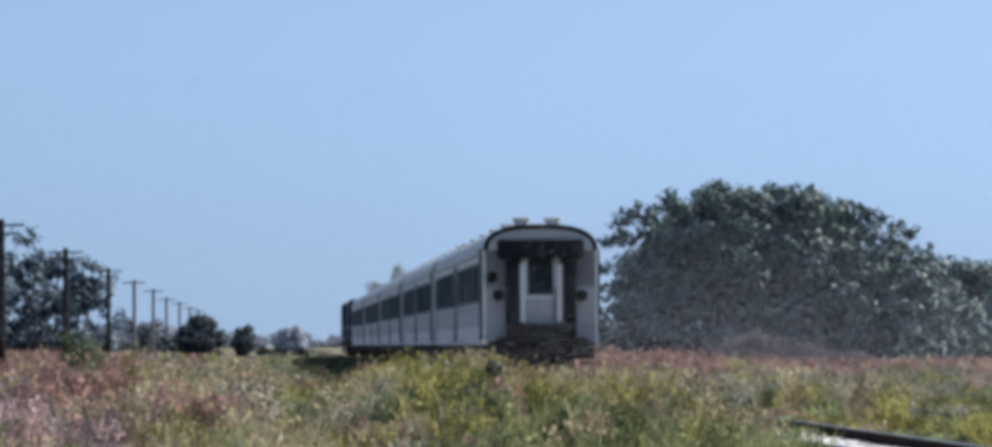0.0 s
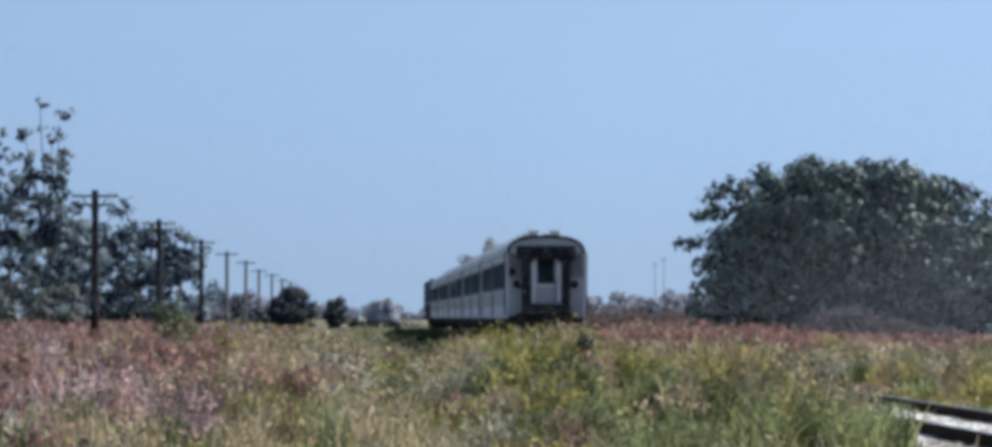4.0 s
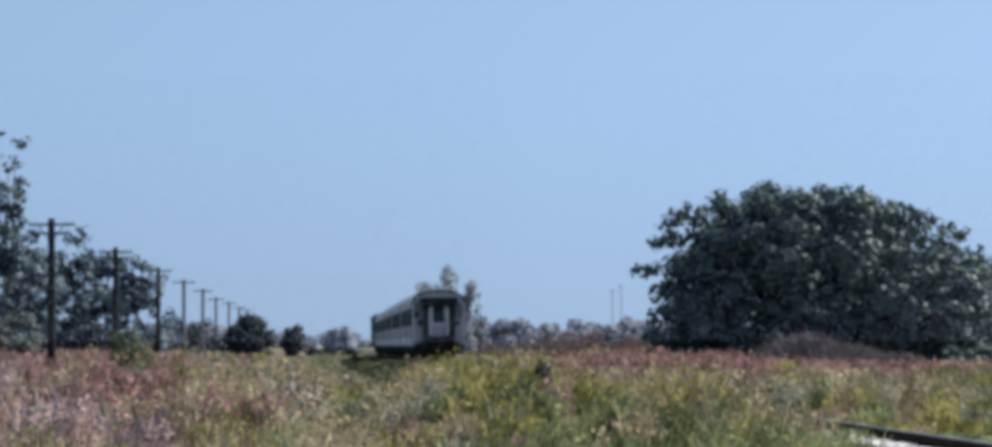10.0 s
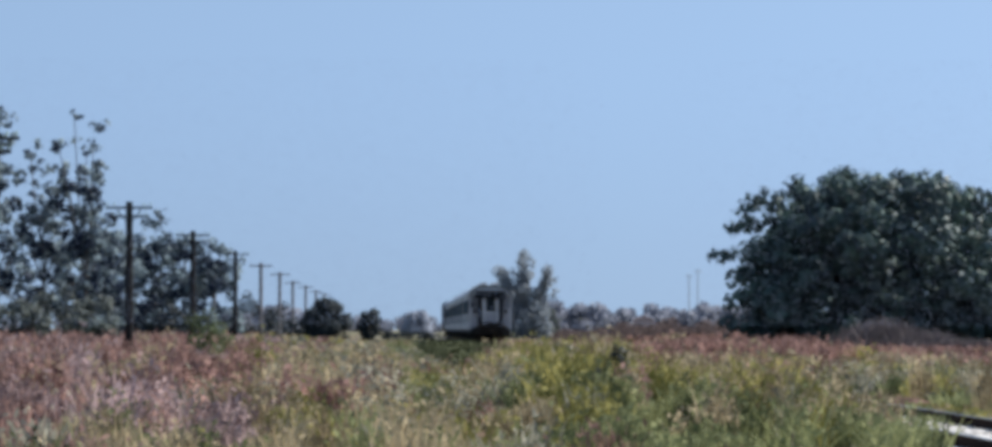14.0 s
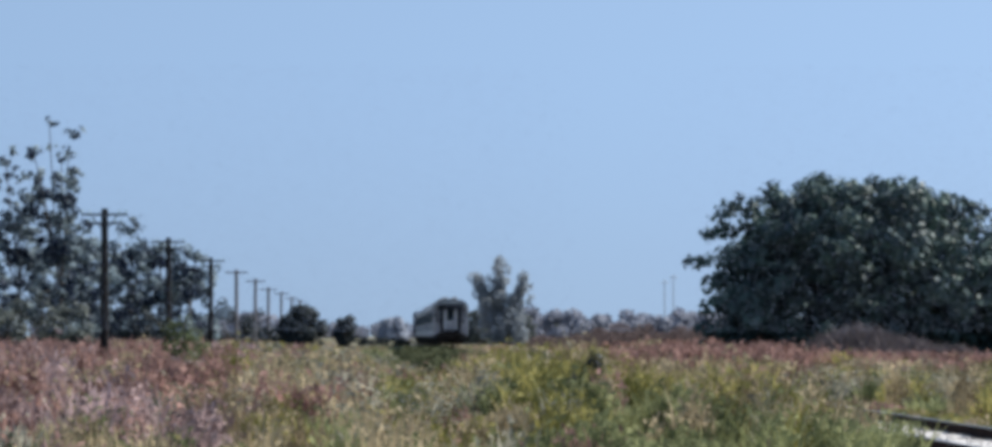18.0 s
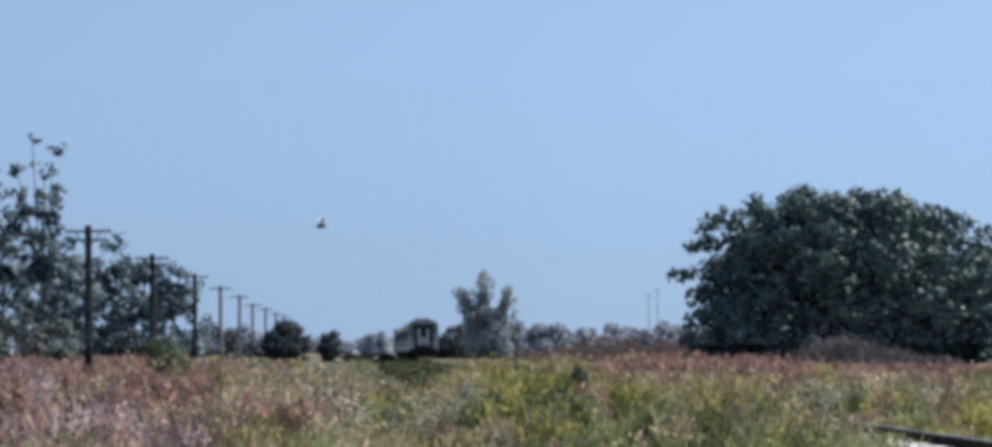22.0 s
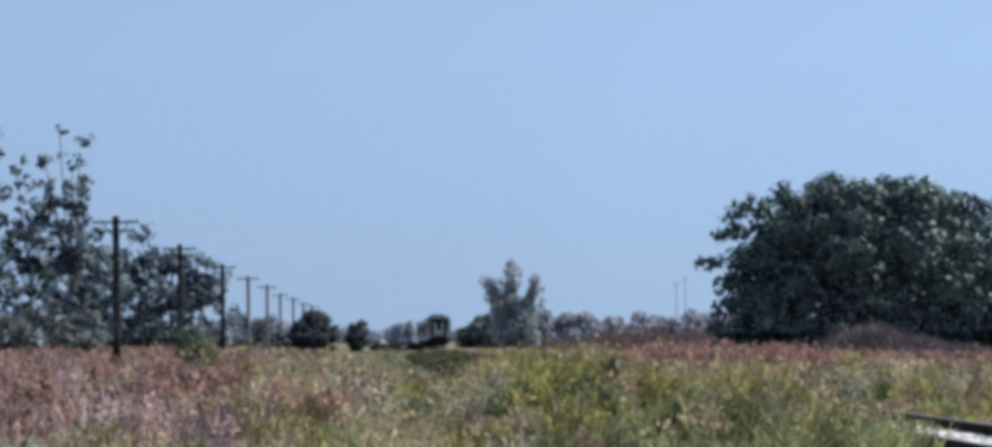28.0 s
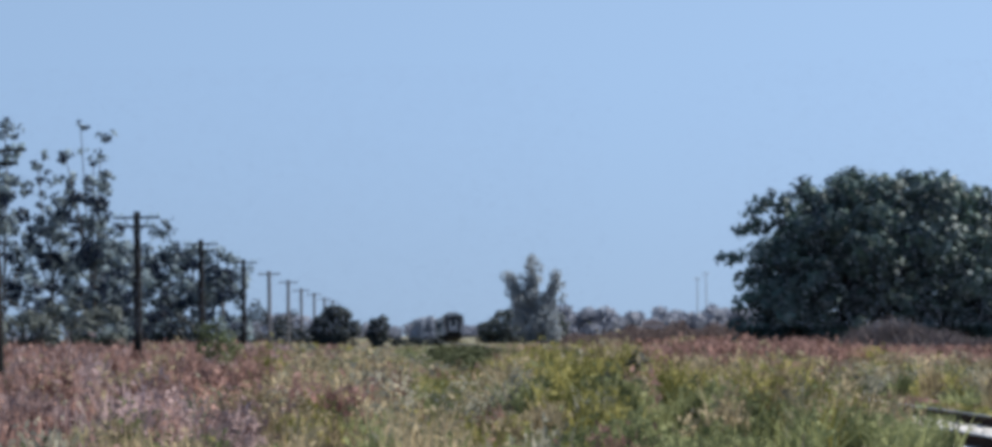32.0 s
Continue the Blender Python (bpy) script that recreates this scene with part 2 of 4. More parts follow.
# ---- mesh helpers ----
class Geo:
    """A list of corners and faces that grows piece by piece."""

    def __init__(self):
        self.v, self.f = [], []

    def add(self, v, f):
        k = len(self.v)
        self.v += [tuple(p) for p in v]
        self.f += [tuple(i + k for i in q) for q in f]
        return self

    def box(self, x0, x1, y0, y1, z0, z1, c=0.0):
        """A box; c cuts its upright and lying edges along y."""
        if c <= 0:
            v = [(x, y, z) for z in (z0, z1) for x, y in ((x0, y0), (x1, y0), (x1, y1), (x0, y1))]
            return self.add(v, [(3, 2, 1, 0), (4, 5, 6, 7), (0, 1, 5, 4), (1, 2, 6, 5), (2, 3, 7, 6), (3, 0, 4, 7)])
        ring = [(x0 + c, z0), (x1 - c, z0), (x1, z0 + c), (x1, z1 - c), (x1 - c, z1), (x0 + c, z1), (x0, z1 - c), (x0, z0 + c)]
        sm = [((x - (x0 + x1) / 2) * (1 - 2 * c / (x1 - x0)) + (x0 + x1) / 2, (z - (z0 + z1) / 2) * (1 - 2 * c / (z1 - z0)) + (z0 + z1) / 2) for x, z in ring]
        return self.loft([[(x, y0, z) for x, z in sm], [(x, y0 + c, z) for x, z in ring], [(x, y1 - c, z) for x, z in ring], [(x, y1, z) for x, z in sm]])

    def loft(self, rings, caps=True):
        n = len(rings[0])
        f = []
        for k in range(len(rings) - 1):
            for i in range(n):
                j = (i + 1) % n
                f.append((k * n + i, k * n + j, (k + 1) * n + j, (k + 1) * n + i))
        if caps:
            f.append(tuple(range(n))[::-1])
            f.append(tuple(range((len(rings) - 1) * n, len(rings) * n)))
        return self.add([p for r in rings for p in r], f)

    def tube(self, pts, radii, n=7):
        rings = []
        for k, p in enumerate(pts):
            a, b = Vector(pts[max(0, k - 1)]), Vector(pts[min(len(pts) - 1, k + 1)])
            d = (b - a).normalized()
            s = d.cross(Vector((0.3, 1, 0.1))).normalized() if abs(d.y) < 0.9 else d.cross(Vector((1, 0, 0))).normalized()
            u = d.cross(s)
            rings.append([Vector(p) + (s * math.cos(2 * math.pi * i / n) + u * math.sin(2 * math.pi * i / n)) * radii[k] for i in range(n)])
        return self.loft(rings)

    def mesh(self, name):
        me = bpy.data.meshes.new(name)
        me.from_pydata(self.v, [], self.f)
        bm = bmesh.new()
        bm.from_mesh(me)
        bmesh.ops.recalc_face_normals(bm, faces=bm.faces)
        bm.to_mesh(me)
        bm.free()
        return me


def part(name, geo, material, parent=None, label="", at=None, smooth=False):
    me = geo.mesh(name) if isinstance(geo, Geo) else geo
    if not me.materials:
        me.materials.append(material)
    if smooth:
        me.polygons.foreach_set("use_smooth", [True] * len(me.polygons))
    ob = new(name, me)
    ob.parent = parent
    if at is not None:
        ob.matrix_basis = at if isinstance(at, Matrix) else Matrix.Translation(at)
    if label:
        ob["label"] = label
    return ob


def flat_mesh(name, verts, faces):
    """A mesh from arrays: verts (n, 3), faces (m, 3 or 4)."""
    me = bpy.data.meshes.new(name)
    m, k = faces.shape
    me.vertices.add(len(verts))
    me.vertices.foreach_set("co", verts.astype(np.float32).ravel())
    me.loops.add(m * k)
    me.loops.foreach_set("vertex_index", faces.astype(np.int32).ravel())
    me.polygons.add(m)
    me.polygons.foreach_set("loop_start", np.arange(0, m * k, k, dtype=np.int32))
    me.update(calc_edges=True)
    return me


def leaf_mesh(name, cn, size, rng, turn=0.3, slim=0.33, rise=0.0):
    """Diamond leaves at the points cn[0] that lie roughly across the ways out cn[1]."""
    c, out = cn
    n = len(c)
    nm = out + rng.normal(size=(n, 3)) * turn
    nm /= np.linalg.norm(nm, axis=1)[:, None]
    g = rng.normal(size=(n, 3))
    g[:, :2] *= 1 + rise
    a = np.cross(nm, g)
    a /= np.linalg.norm(a, axis=1)[:, None]
    b = np.cross(nm, a)
    b /= np.linalg.norm(b, axis=1)[:, None]
    s = (size * rng.uniform(0.6, 1.3, n))[:, None]
    v = np.stack([c - a * s * 0.5, c + b * s * slim, c + a * s * 0.5, c - b * s * slim], 1).reshape(-1, 3)
    return flat_mesh(name, v, np.arange(4 * n).reshape(-1, 4))


def blades_mesh(name, base, height, width, lean, rng, head=0.0):
    """Grass blades: a tapering stalk of two pieces, bent to one side; head: the width of a seed head at the tip."""
    n = len(base)
    az = rng.uniform(0, 2 * np.pi, n)
    face = rng.uniform(-0.9, 0.9, n)
    sx = np.stack([np.cos(face), np.sin(face), np.zeros(n)], 1) * (width * 0.5)[:, None]
    out = np.stack([np.cos(az), np.sin(az), np.zeros(n)], 1) * (lean * height)[:, None]
    up = np.zeros((n, 3))
    up[:, 2] = height
    mid = base + up * 0.6 + out * 0.35
    tip = base + up * rng.uniform(0.9, 1.0, n)[:, None] + out
    h = np.maximum(head, 0.75)
    v = np.stack([base - sx * 0.8, base + sx * 0.8, mid + sx * h, mid - sx * h, tip], 1).reshape(-1, 3)
    k = (np.arange(n) * 5)[:, None]
    f = np.concatenate([k + np.array([[0, 1, 2]]), k + np.array([[0, 2, 3]]), k + np.array([[3, 2, 4]])], 1).reshape(-1, 3)
    return flat_mesh(name, v, f)


# ---- the plan: the line runs away, a little to the left ----
GROUND = -0.30


def track_x(y):
    """The middle of the track: straight at first, then bending very slightly."""
    bend = np.clip(y, 205, 245) - 205
    return 7.3 - 0.0285 * y + 0.0000475 * bend * bend + 0.0038 * (np.maximum(y, 245) - 245)


def track_z(y):
    """The rails' height: a slight dip beside the camera, fitted to its view."""
    return -0.09 * np.clip((85.0 - y) / 25.0, 0, 1)


def track_turn(y):
    return math.degrees(math.atan2(track_x(y - 5.0) - track_x(y + 5.0), 10.0))


def relief(x, y):
    """The lie of the land round the line, gentle swells that fade with distance."""
    s = x - track_x(y)
    sw = 0.10 * np.sin(x * 0.16 + 1.0) * np.sin(y * 0.06) + 0.07 * np.sin(x * 0.05 - y * 0.023 + 2.0)
    keep = np.clip((np.abs(s) - 3.0) / 4.0, 0, 1)
    rise = 0.0017 * np.clip(y - 110, 0, 260) * np.clip((np.abs(s) - 14.0) / 12.0, 0, 1)
    return GROUND + sw * keep + rise


def build_ground():
    xs = np.concatenate([[-4000, -1500, -600, -300], np.arange(-160, 161, 4.0), [300, 600, 1500, 4000]])
    ys = np.concatenate([[-3000, -800, -200, -60], np.arange(-20, 420, 4.0), [450, 520, 650, 900, 1400, 2200, 4500]])
    X, Y = np.meshgrid(xs, ys)
    Z = relief(X, Y)
    v = np.stack([X, Y, Z], -1).reshape(-1, 3)
    w = len(xs)
    i = (np.arange(len(ys) - 1)[:, None] * w + np.arange(w - 1)[None]).ravel()
    f = np.stack([i, i + 1, i + w + 1, i + w], 1)
    me = flat_mesh("ground", v, f)
    me.materials.append(M_EARTH)
    tagged(new("ground", me), "flat dry pasture soil under tall uncut grass", "ground", kind="structure")


def build_track():
    """Ballast bed, two rails and sleepers of one standard-gauge line."""
    track = tagged(new("railway_track"), "single railway track of rusty rails on pale ballast", "railway track", kind="structure")
    rng = np.random.default_rng(5)
    y0, y1 = -40.0, 1400.0
    ys = np.concatenate([np.arange(y0, 90, 0.5), np.arange(90, 500, 10), np.arange(500, y1 + 1, 100)])
    prof = np.array([(-2.6, -0.45), (-1.9, -0.21), (-1.2, -0.165), (-0.55, -0.150), (0.0, -0.146), (0.55, -0.150), (1.2, -0.165), (1.9, -0.21), (2.6, -0.45)])
    v = []
    for y in ys:
        j = rng.normal(0, 0.012 if y < 90 else 0.0, len(prof))
        for (s, z), d in zip(prof, j):
            v.append((track_x(y) + s + d * 2, y, z + d + track_z(y)))
    w = len(prof)
    i = (np.arange(len(ys) - 1)[:, None] * w + np.arange(w - 1)[None]).ravel()
    quads = np.stack([i, i + 1, i + w + 1, i + w], 1)
    # from 84 m on the ballast takes a darker colour than nearer by
    from_84 = ys[quads[:, 0] // w] >= 84
    part("ballast", flat_mesh("ballast", np.array(v), quads[~from_84]), M_BALLAST, track, "pale grey ballast bed")
    part("ballast", flat_mesh("ballast", np.array(v), quads[from_84]), M_FAR_BALLAST, track, "dark far stretch of the ballast bed")
    # loose stones on the near stretch
    n = 9000
    sy = rng.uniform(20, 62, n)
    ss = rng.uniform(-2.3, 2.0, n)
    sz = np.interp(ss, prof[:, 0], prof[:, 1])
    r = rng.uniform(0.013, 0.03, n)
    octa = np.array([(1, 0, 0), (0, 1, 0), (-1, 0, 0), (0, -1, 0), (0, 0, 0.8), (0, 0, -0.8)])
    c = np.stack([track_x(sy) + ss, sy, sz + r * 0.3 + track_z(sy)], 1)
    vv = (c[:, None] + octa[None] * r[:, None, None] * rng.uniform(0.6, 1.3, (n, 6, 1))).reshape(-1, 3)
    fo = np.array([(0, 1, 4), (1, 2, 4), (2, 3, 4), (3, 0, 4), (1, 0, 5), (2, 1, 5), (3, 2, 5), (0, 3, 5)])
    st = part("ballast_stones", flat_mesh("ballast_stones", vv, (np.arange(n)[:, None, None] * 6 + fo[None]).reshape(-1, 3)), M_STONE, track)
    tagged(st, "loose pale ballast stones", kind="stuff")
    # rails: foot, web and head
    stops = [y0, 60, 70, 80, 85, 120, 205, 215, 225, 235, 245, 400, y1]
    section = [(-0.07, -0.16), (0.07, -0.16), (0.07, -0.148), (0.012, -0.13), (0.012, -0.045), (0.036, -0.035), (0.036, -0.006), (0.03, 0), (-0.03, 0), (-0.036, -0.006), (-0.036, -0.035), (-0.012, -0.045), (-0.012, -0.13), (-0.07, -0.148)]
    for side in (-0.7535, 0.7535):
        rail = part("rail", Geo().loft([[(track_x(y) + side + s, y, z + track_z(y)) for s, z in section] for y in stops]), M_RAIL, track, "rusty steel rail with a worn head")
        part("rail_head", Geo().loft([[(track_x(y) + side + s, y, z + track_z(y)) for s, z in ((-0.024, 0.0005), (0.024, 0.0005), (0.02, 0.004), (-0.02, 0.004))] for y in stops]), M_RAILTOP, rail, "bright worn rail head")
    # sleepers
    sl = Geo().box(-1.25, 1.25, -0.12, 0.12, -0.30, -0.155, 0.02).mesh("sleeper")
    sl.materials.append(M_SLEEPER)
    y = 12.0
    for k in range(290):
        ob = new("sleeper", sl)
        ob.parent = track
        ob.matrix_basis = pose(track_x(y) + rng.normal(0, 0.02), y, rng.normal(0, 0.004) + track_z(y), 0, 0, track_turn(y) + rng.normal(0, 0.7))
        y += 0.66
    return track


# ---- grass ----
def hump(view_col, d):
    return np.exp(-((view_col - 820) / 230.0) ** 2) * np.exp(-((d - 60) / 26.0) ** 2)


def patch(view_col, d, b0, bw, d0, dw):
    return np.exp(-((view_col - b0) / bw) ** 2) * np.exp(-((d - d0) / dw) ** 2)


def lowest(view_col, d):
    """Grass limit fitted to the camera's sight lines, deepest left of the line."""
    low_near = np.interp(view_col, (-40, 40, 100, 450, 520, 630, 680, 740, 790, 830, 870, 1000, 1060, 1130, 1300), (56, 56, 3, 3, 8, 32, 62, 60, 38, 24, 10, 8, 28, 40, 30))
    low_far = np.interp(view_col, (450, 640, 690, 740, 850, 950, 1080, 1300, 1380, 1560), (3, 20, 50, 40, 18, 8, 0, 4, 20, 26))
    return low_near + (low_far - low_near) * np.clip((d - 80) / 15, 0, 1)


def build_grass():
    """Tufts of six kinds, mixed by where they grow: red seed grass to both sides, yellow-green in the middle, green by the rails."""
    rng = np.random.default_rng(11)
    bands = ((20, 34, 9.0, 0.85), (34, 60, 8.0, 1.0), (60, 110, 4.5, 1.5), (110, 200, 1.6, 2.6), (200, 420, 0.20, 7.0), (420, 900, 0.024, 15.0))
    kinds = {"red": [], "mauve": [], "tan": [], "yellow": [], "green": [], "grey": []}
    order = list(kinds)
    for d0, d1, dens, wide in bands:
        area = 0.42 * (d1 * d1 - d0 * d0) / 2
        # tussocks first, then the tufts that each is made of
        per = 9 if d0 < 110 else 5
        nc = int(area * dens / per)
        cd = np.sqrt(rng.uniform(d0 * d0, d1 * d1, nc))
        cx = rng.uniform(-0.185, 0.235, nc) * cd
        tus = np.repeat(np.arange(nc), per)
        n = nc * per
        wid = rng.uniform(0.12, 0.28, nc) * wide ** 0.6
        off = rng.normal(size=(n, 2)) * wid[tus][:, None]
        x, d = cx[tus] + off[:, 0], cd[tus] + off[:, 1]
        swell = (rng.uniform(0.48, 1.42, nc)[tus]) * np.clip(1.18 - 0.28 * (off ** 2).sum(1) / wid[tus] ** 2 / 2, 0.55, 1.2)
        luck = rng.uniform(0, 1, nc)[tus]
        a = x / d
        view_col = 784 + 4950 * a
        s = x - track_x(d)
        nz = np.array([noise.noise((p * 0.35, q * 0.12, 3.1)) for p, q in zip(x, d)])
        nz2 = np.array([noise.noise((p * 0.8, q * 0.3, 9.7)) for p, q in zip(x, d)])
        nz3 = np.array([noise.noise((p * 2.1, q * 0.7, 5.2)) for p, q in zip(x, d)])
        left = 1 / (1 + np.exp((view_col - 430 - 130 * nz) / 55))
        right = 1 / (1 + np.exp((1010 + 150 * nz - view_col) / 60))
        mid = np.clip(1 - left - right, 0, 1)
        far = np.clip((d - 55) / 45, 0, 1)
        near = np.clip((52 - d) / 16, 0, 1)
        blot = np.array([[noise.noise((p * 0.7, q * 0.2, 20.0 + 7 * k)) for k in range(6)] for p, q in zip(cx, cd)])[tus] * 2.0
        w = np.stack([
            left * (0.9 + 0.6 * far) * (1 - 0.4 * near) + right * (0.30 + 2.4 * np.clip((d - 78) / 25, 0, 1)) + 0.32 * mid,
            left * (0.75 + 0.7 * near / (1 + np.exp((view_col - 250 - 120 * nz2) / 45))) * np.clip((d - 22.5) / 6, 0.15, 1) + 0.02 * mid,
            (0.50 + 0.5 * np.clip(nz, 0, 1) + 0.5 * near / (1 + np.exp((view_col - 700 - 160 * nz2) / 70))) * (1 - 0.6 * left),
            0.12 * (1 - 0.8 * left) + mid * (0.24 + 0.9 * hump(view_col, d) * np.clip((d - 44) / 10, 0, 1)) + 0.45 * right * np.clip((104 - d) / 15, 0, 1),
            0.12 * (1 - 0.8 * left) + 0.5 * left * np.clip((28 - d) / 4, 0, 1) + near * (1 - 0.6 * left) * (0.25 + 0.3 * np.clip((view_col - 500) / 500, 0, 1)) + 0.5 * right * np.clip((104 - d) / 15, 0, 1) + 0.36 * np.clip(nz2, 0, 1) * (1 - 0.6 * left) + 0.8 * (s > 2) * (d < 60),
            0.3 * mid + 0.4 * left * np.clip((28 - d) / 4, 0, 1) + 0.25 * np.clip(-nz2, 0, 1) + 0.4 * np.exp(-((view_col - 520) / 90) ** 2) * far + 1.0 * (s > 2) * (d < 75)], 1)
        w[:, 0] *= np.where((s > 2) & (d < 80), 0.25 + 0.75 * np.clip((d - 55) / 25, 0, 1), 1.0)
        # greener strip left of the line, chosen to deepen the train's shadow
        w[:, 4] += 2.5 * ((s > -7.5) & (s < -1.4) & (d > 88))
        w[:, 0] += 0.9 * patch(view_col, d, 800, 90, 40, 6)
        w[:, 2] += 0.6 * patch(view_col, d, 800, 110, 41, 8) + 0.35 * patch(view_col, d, 1110, 90, 46, 9)
        w[:, 3] += 1.0 * patch(view_col, d, 985, 45, 46, 6) + 1.2 * patch(view_col, d, 830, 85, 66, 18) + 0.7 * patch(view_col, d, 960, 120, 46, 12)
        w[:, 4] += 0.7 * patch(view_col, d, 1080, 130, 28, 7)
        w[:, 4:] += 0.4 * ((d > 76) & (view_col > 600) & (view_col < 830))[:, None]
        zone = (d > 26) & (d < 36) & (view_col > 1250) & (view_col < 1490)
        w[:, 0] += 0.6 * zone
        w[:, 2] += 0.4 * zone
        w[:, 5] += 0.5 * zone
        w = np.clip(w * np.exp(1.4 * blot), 0.01, None) ** 2.3
        pick = (luck[:, None] > np.cumsum(w / w.sum(1)[:, None], 1)).sum(1).clip(0, 5)
        tall = 0.66 + 0.20 * nz + 0.26 * nz2 + 0.30 * nz3 + 0.20 * hump(view_col, d) + 0.12 * np.clip((d - 90) / 60, 0, 1)
        tall = tall * swell * np.where(pick == 0, 1 - 0.28 * mid, 1.0)
        verge = np.clip((d - 25.0) / 4.5, 0, 1)
        open_side = (s > -5.2) & (s < -1.2)
        tall = np.where(open_side, tall * (0.2 + 0.8 * verge) + 0.22 * verge, tall)
        tall = np.where(s > 2.0, np.minimum(tall, 0.30 + 0.45 * np.clip((d - 40) / 50, 0, 1)), tall)
        tall = np.where(d < 34, tall * 0.7, tall)
        ok = (np.abs(s) > np.interp(d, (26, 32, 38, 42), (2.25, 1.8, 1.3, 1.05)) + 0.3 * nz) | ((np.abs(s) > 1.0) & (np.abs(s) < 2.0) & (d > 38) & (rng.uniform(0, 1, n) < 0.22)) | (d > 78)
        # grass thinned along the line's left side to darken the train's shadow
        shadow_strip = (s > -6.2 + 0.8 * nz2) & (s < -1.3) & (d > 84) & (d < 260)
        ok = ok & ~(shadow_strip & (rng.uniform(0, 1, n) > 0.26))
        tall = np.where((np.abs(s) < 15) & (d > 80), tall * (1 - 0.45 * np.clip((d - 80) / 30, 0, 1)), tall)
        tall = np.where((np.abs(s) < 2.0) & (d < 37), 0.16 + 0.06 * nz2, tall)
        tall = np.where(np.abs(s) < 1.7, np.minimum(tall, 0.22), tall)
        tall = np.where((s > -2.5) & (s < 0) & (view_col > 1470) & (d < 42), np.minimum(tall, 0.2 + 0.08 * nz3), tall)
        z = np.maximum(relief(x, d), np.interp(np.abs(s), (1.2, 1.9, 2.6), (-0.17, -0.21, -0.45)) + track_z(d))
        tall = tall + 0.5 * np.exp(-((view_col - 930) / 75) ** 2) * np.exp(-((d - 58) / 14) ** 2)
        tall = tall + 0.62 * np.clip((view_col - 990) / 80, 0, 1) * np.clip((d - 94) / 6, 0, 1) * np.clip((128 - d) / 8, 0, 1)
        # cut to the sight lines so the camera sees the train's foot
        sight = lowest(view_col, d)
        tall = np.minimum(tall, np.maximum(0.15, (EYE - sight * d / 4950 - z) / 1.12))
        # stalks beside the line raised until they hide the rails from the camera
        rail_far = 8.05 / np.maximum((view_col - 784) / 4950 + 0.0285, 0.02)
        stalks = (d > 26.5) & (d < 36) & (view_col > 1250) & (view_col < 1490 + 60 * nz3) & (s < -1.9)
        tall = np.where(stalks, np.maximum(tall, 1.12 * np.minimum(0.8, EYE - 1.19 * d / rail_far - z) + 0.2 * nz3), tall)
        middle = (d > 78) & (view_col > 600) & (view_col < 860)
        bank = (s > -7.0) & (s < -2.2)
        tall = np.where(middle, np.minimum(tall, np.where(bank, 0.5, 0.28) + 0.2 * np.clip((view_col - 790) / 60, 0, 1)), tall)
        tall = np.where(shadow_strip, np.minimum(tall, 0.26), tall)
        for k, name in enumerate(order):
            m = ok & (pick == k)
            kinds[name].append(np.stack([x[m], d[m], z[m], tall[m], np.full(m.sum(), wide)], 1))
    # shorter grass round the spot where the camera stands
    n = 13000
    x, y = rng.uniform(-14, 14, n), rng.uniform(-12, 21, n)
    m = (np.abs(x - track_x(y)) > 2.1) & (np.hypot(x, y) > 0.6)
    x, y = x[m], y[m]
    pick = rng.choice(6, len(x), p=(0.10, 0.06, 0.22, 0.12, 0.30, 0.20))
    for k, name in enumerate(order):
        q = pick == k
        kinds[name].append(np.stack([x[q], y[q], relief(x[q], y[q]), rng.uniform(0.18, 0.42, q.sum()) + 0.16 * np.clip((y[q] - 10) / 8, 0, 1), np.full(q.sum(), 0.8)], 1))
    looks = {"red": (G_RED, 13, 1.0, 0.020, 0.22, 1.7, 0.12, "tall red-brown seeding grass"), "mauve": (G_MAUVE, 13, 0.9, 0.024, 0.25, 2.0, 0.12, "mauve feathery seed grass"),
             "tan": (G_TAN, 12, 1.05, 0.018, 0.22, 1.3, 0.11, "pale straw-coloured dry grass stalks"), "yellow": (G_YELLOW, 15, 0.95, 0.026, 0.35, 0.9, 0.11, "yellow-green leafy grass"),
             "green": (G_GREEN, 15, 0.8, 0.028, 0.4, 0.9, 0.12, "fresh green grass and weeds"), "grey": (G_GREY, 14, 0.9, 0.032, 0.3, 1.2, 0.13, "grey-green weeds")}
    for name, (m, nb, hf, wd, lean, head, plume, label) in looks.items():
        t = np.concatenate(kinds[name])
        n = len(t)
        far = t[:, 1] > 110
        b = np.concatenate([np.repeat(t[~far], int(nb * 0.6), 0), np.repeat(t[far], 4, 0)])
        spread = 0.10 * np.sqrt(b[:, 4])
        base = b[:, :3].copy()
        base[:, 0] += rng.normal(0, 1, len(b)) * spread
        base[:, 1] += rng.normal(0, 1, len(b)) * spread
        h = b[:, 3] * hf * rng.uniform(0.55, 1.2, len(b))
        me = blades_mesh(name + "_grass", base, h, wd * b[:, 4] * np.where(b[:, 1] > 110, 1.6, 1.0) * rng.uniform(0.6, 1.4, len(b)), lean * rng.uniform(0.2, 1.6, len(b)), rng, head)
        me.materials.append(m)
        tagged(new(name + "_grass", me), label, "grass", kind="stuff")
        # feathery heads or leaf sprays round the tops
        pb = np.concatenate([np.repeat(t[t[:, 1] < 60], 30, 0), np.repeat(t[(t[:, 1] >= 60) & (t[:, 1] < 110)], 15, 0), np.repeat(t[(t[:, 1] >= 110) & (t[:, 1] < 240)], 7, 0)])
        q = rng.normal(size=(len(pb), 3))
        q[:, :2] *= (0.08 * np.sqrt(pb[:, 4]))[:, None]
        q[:, 2] = pb[:, 3] * hf * (0.62 + 0.19 * q[:, 2])
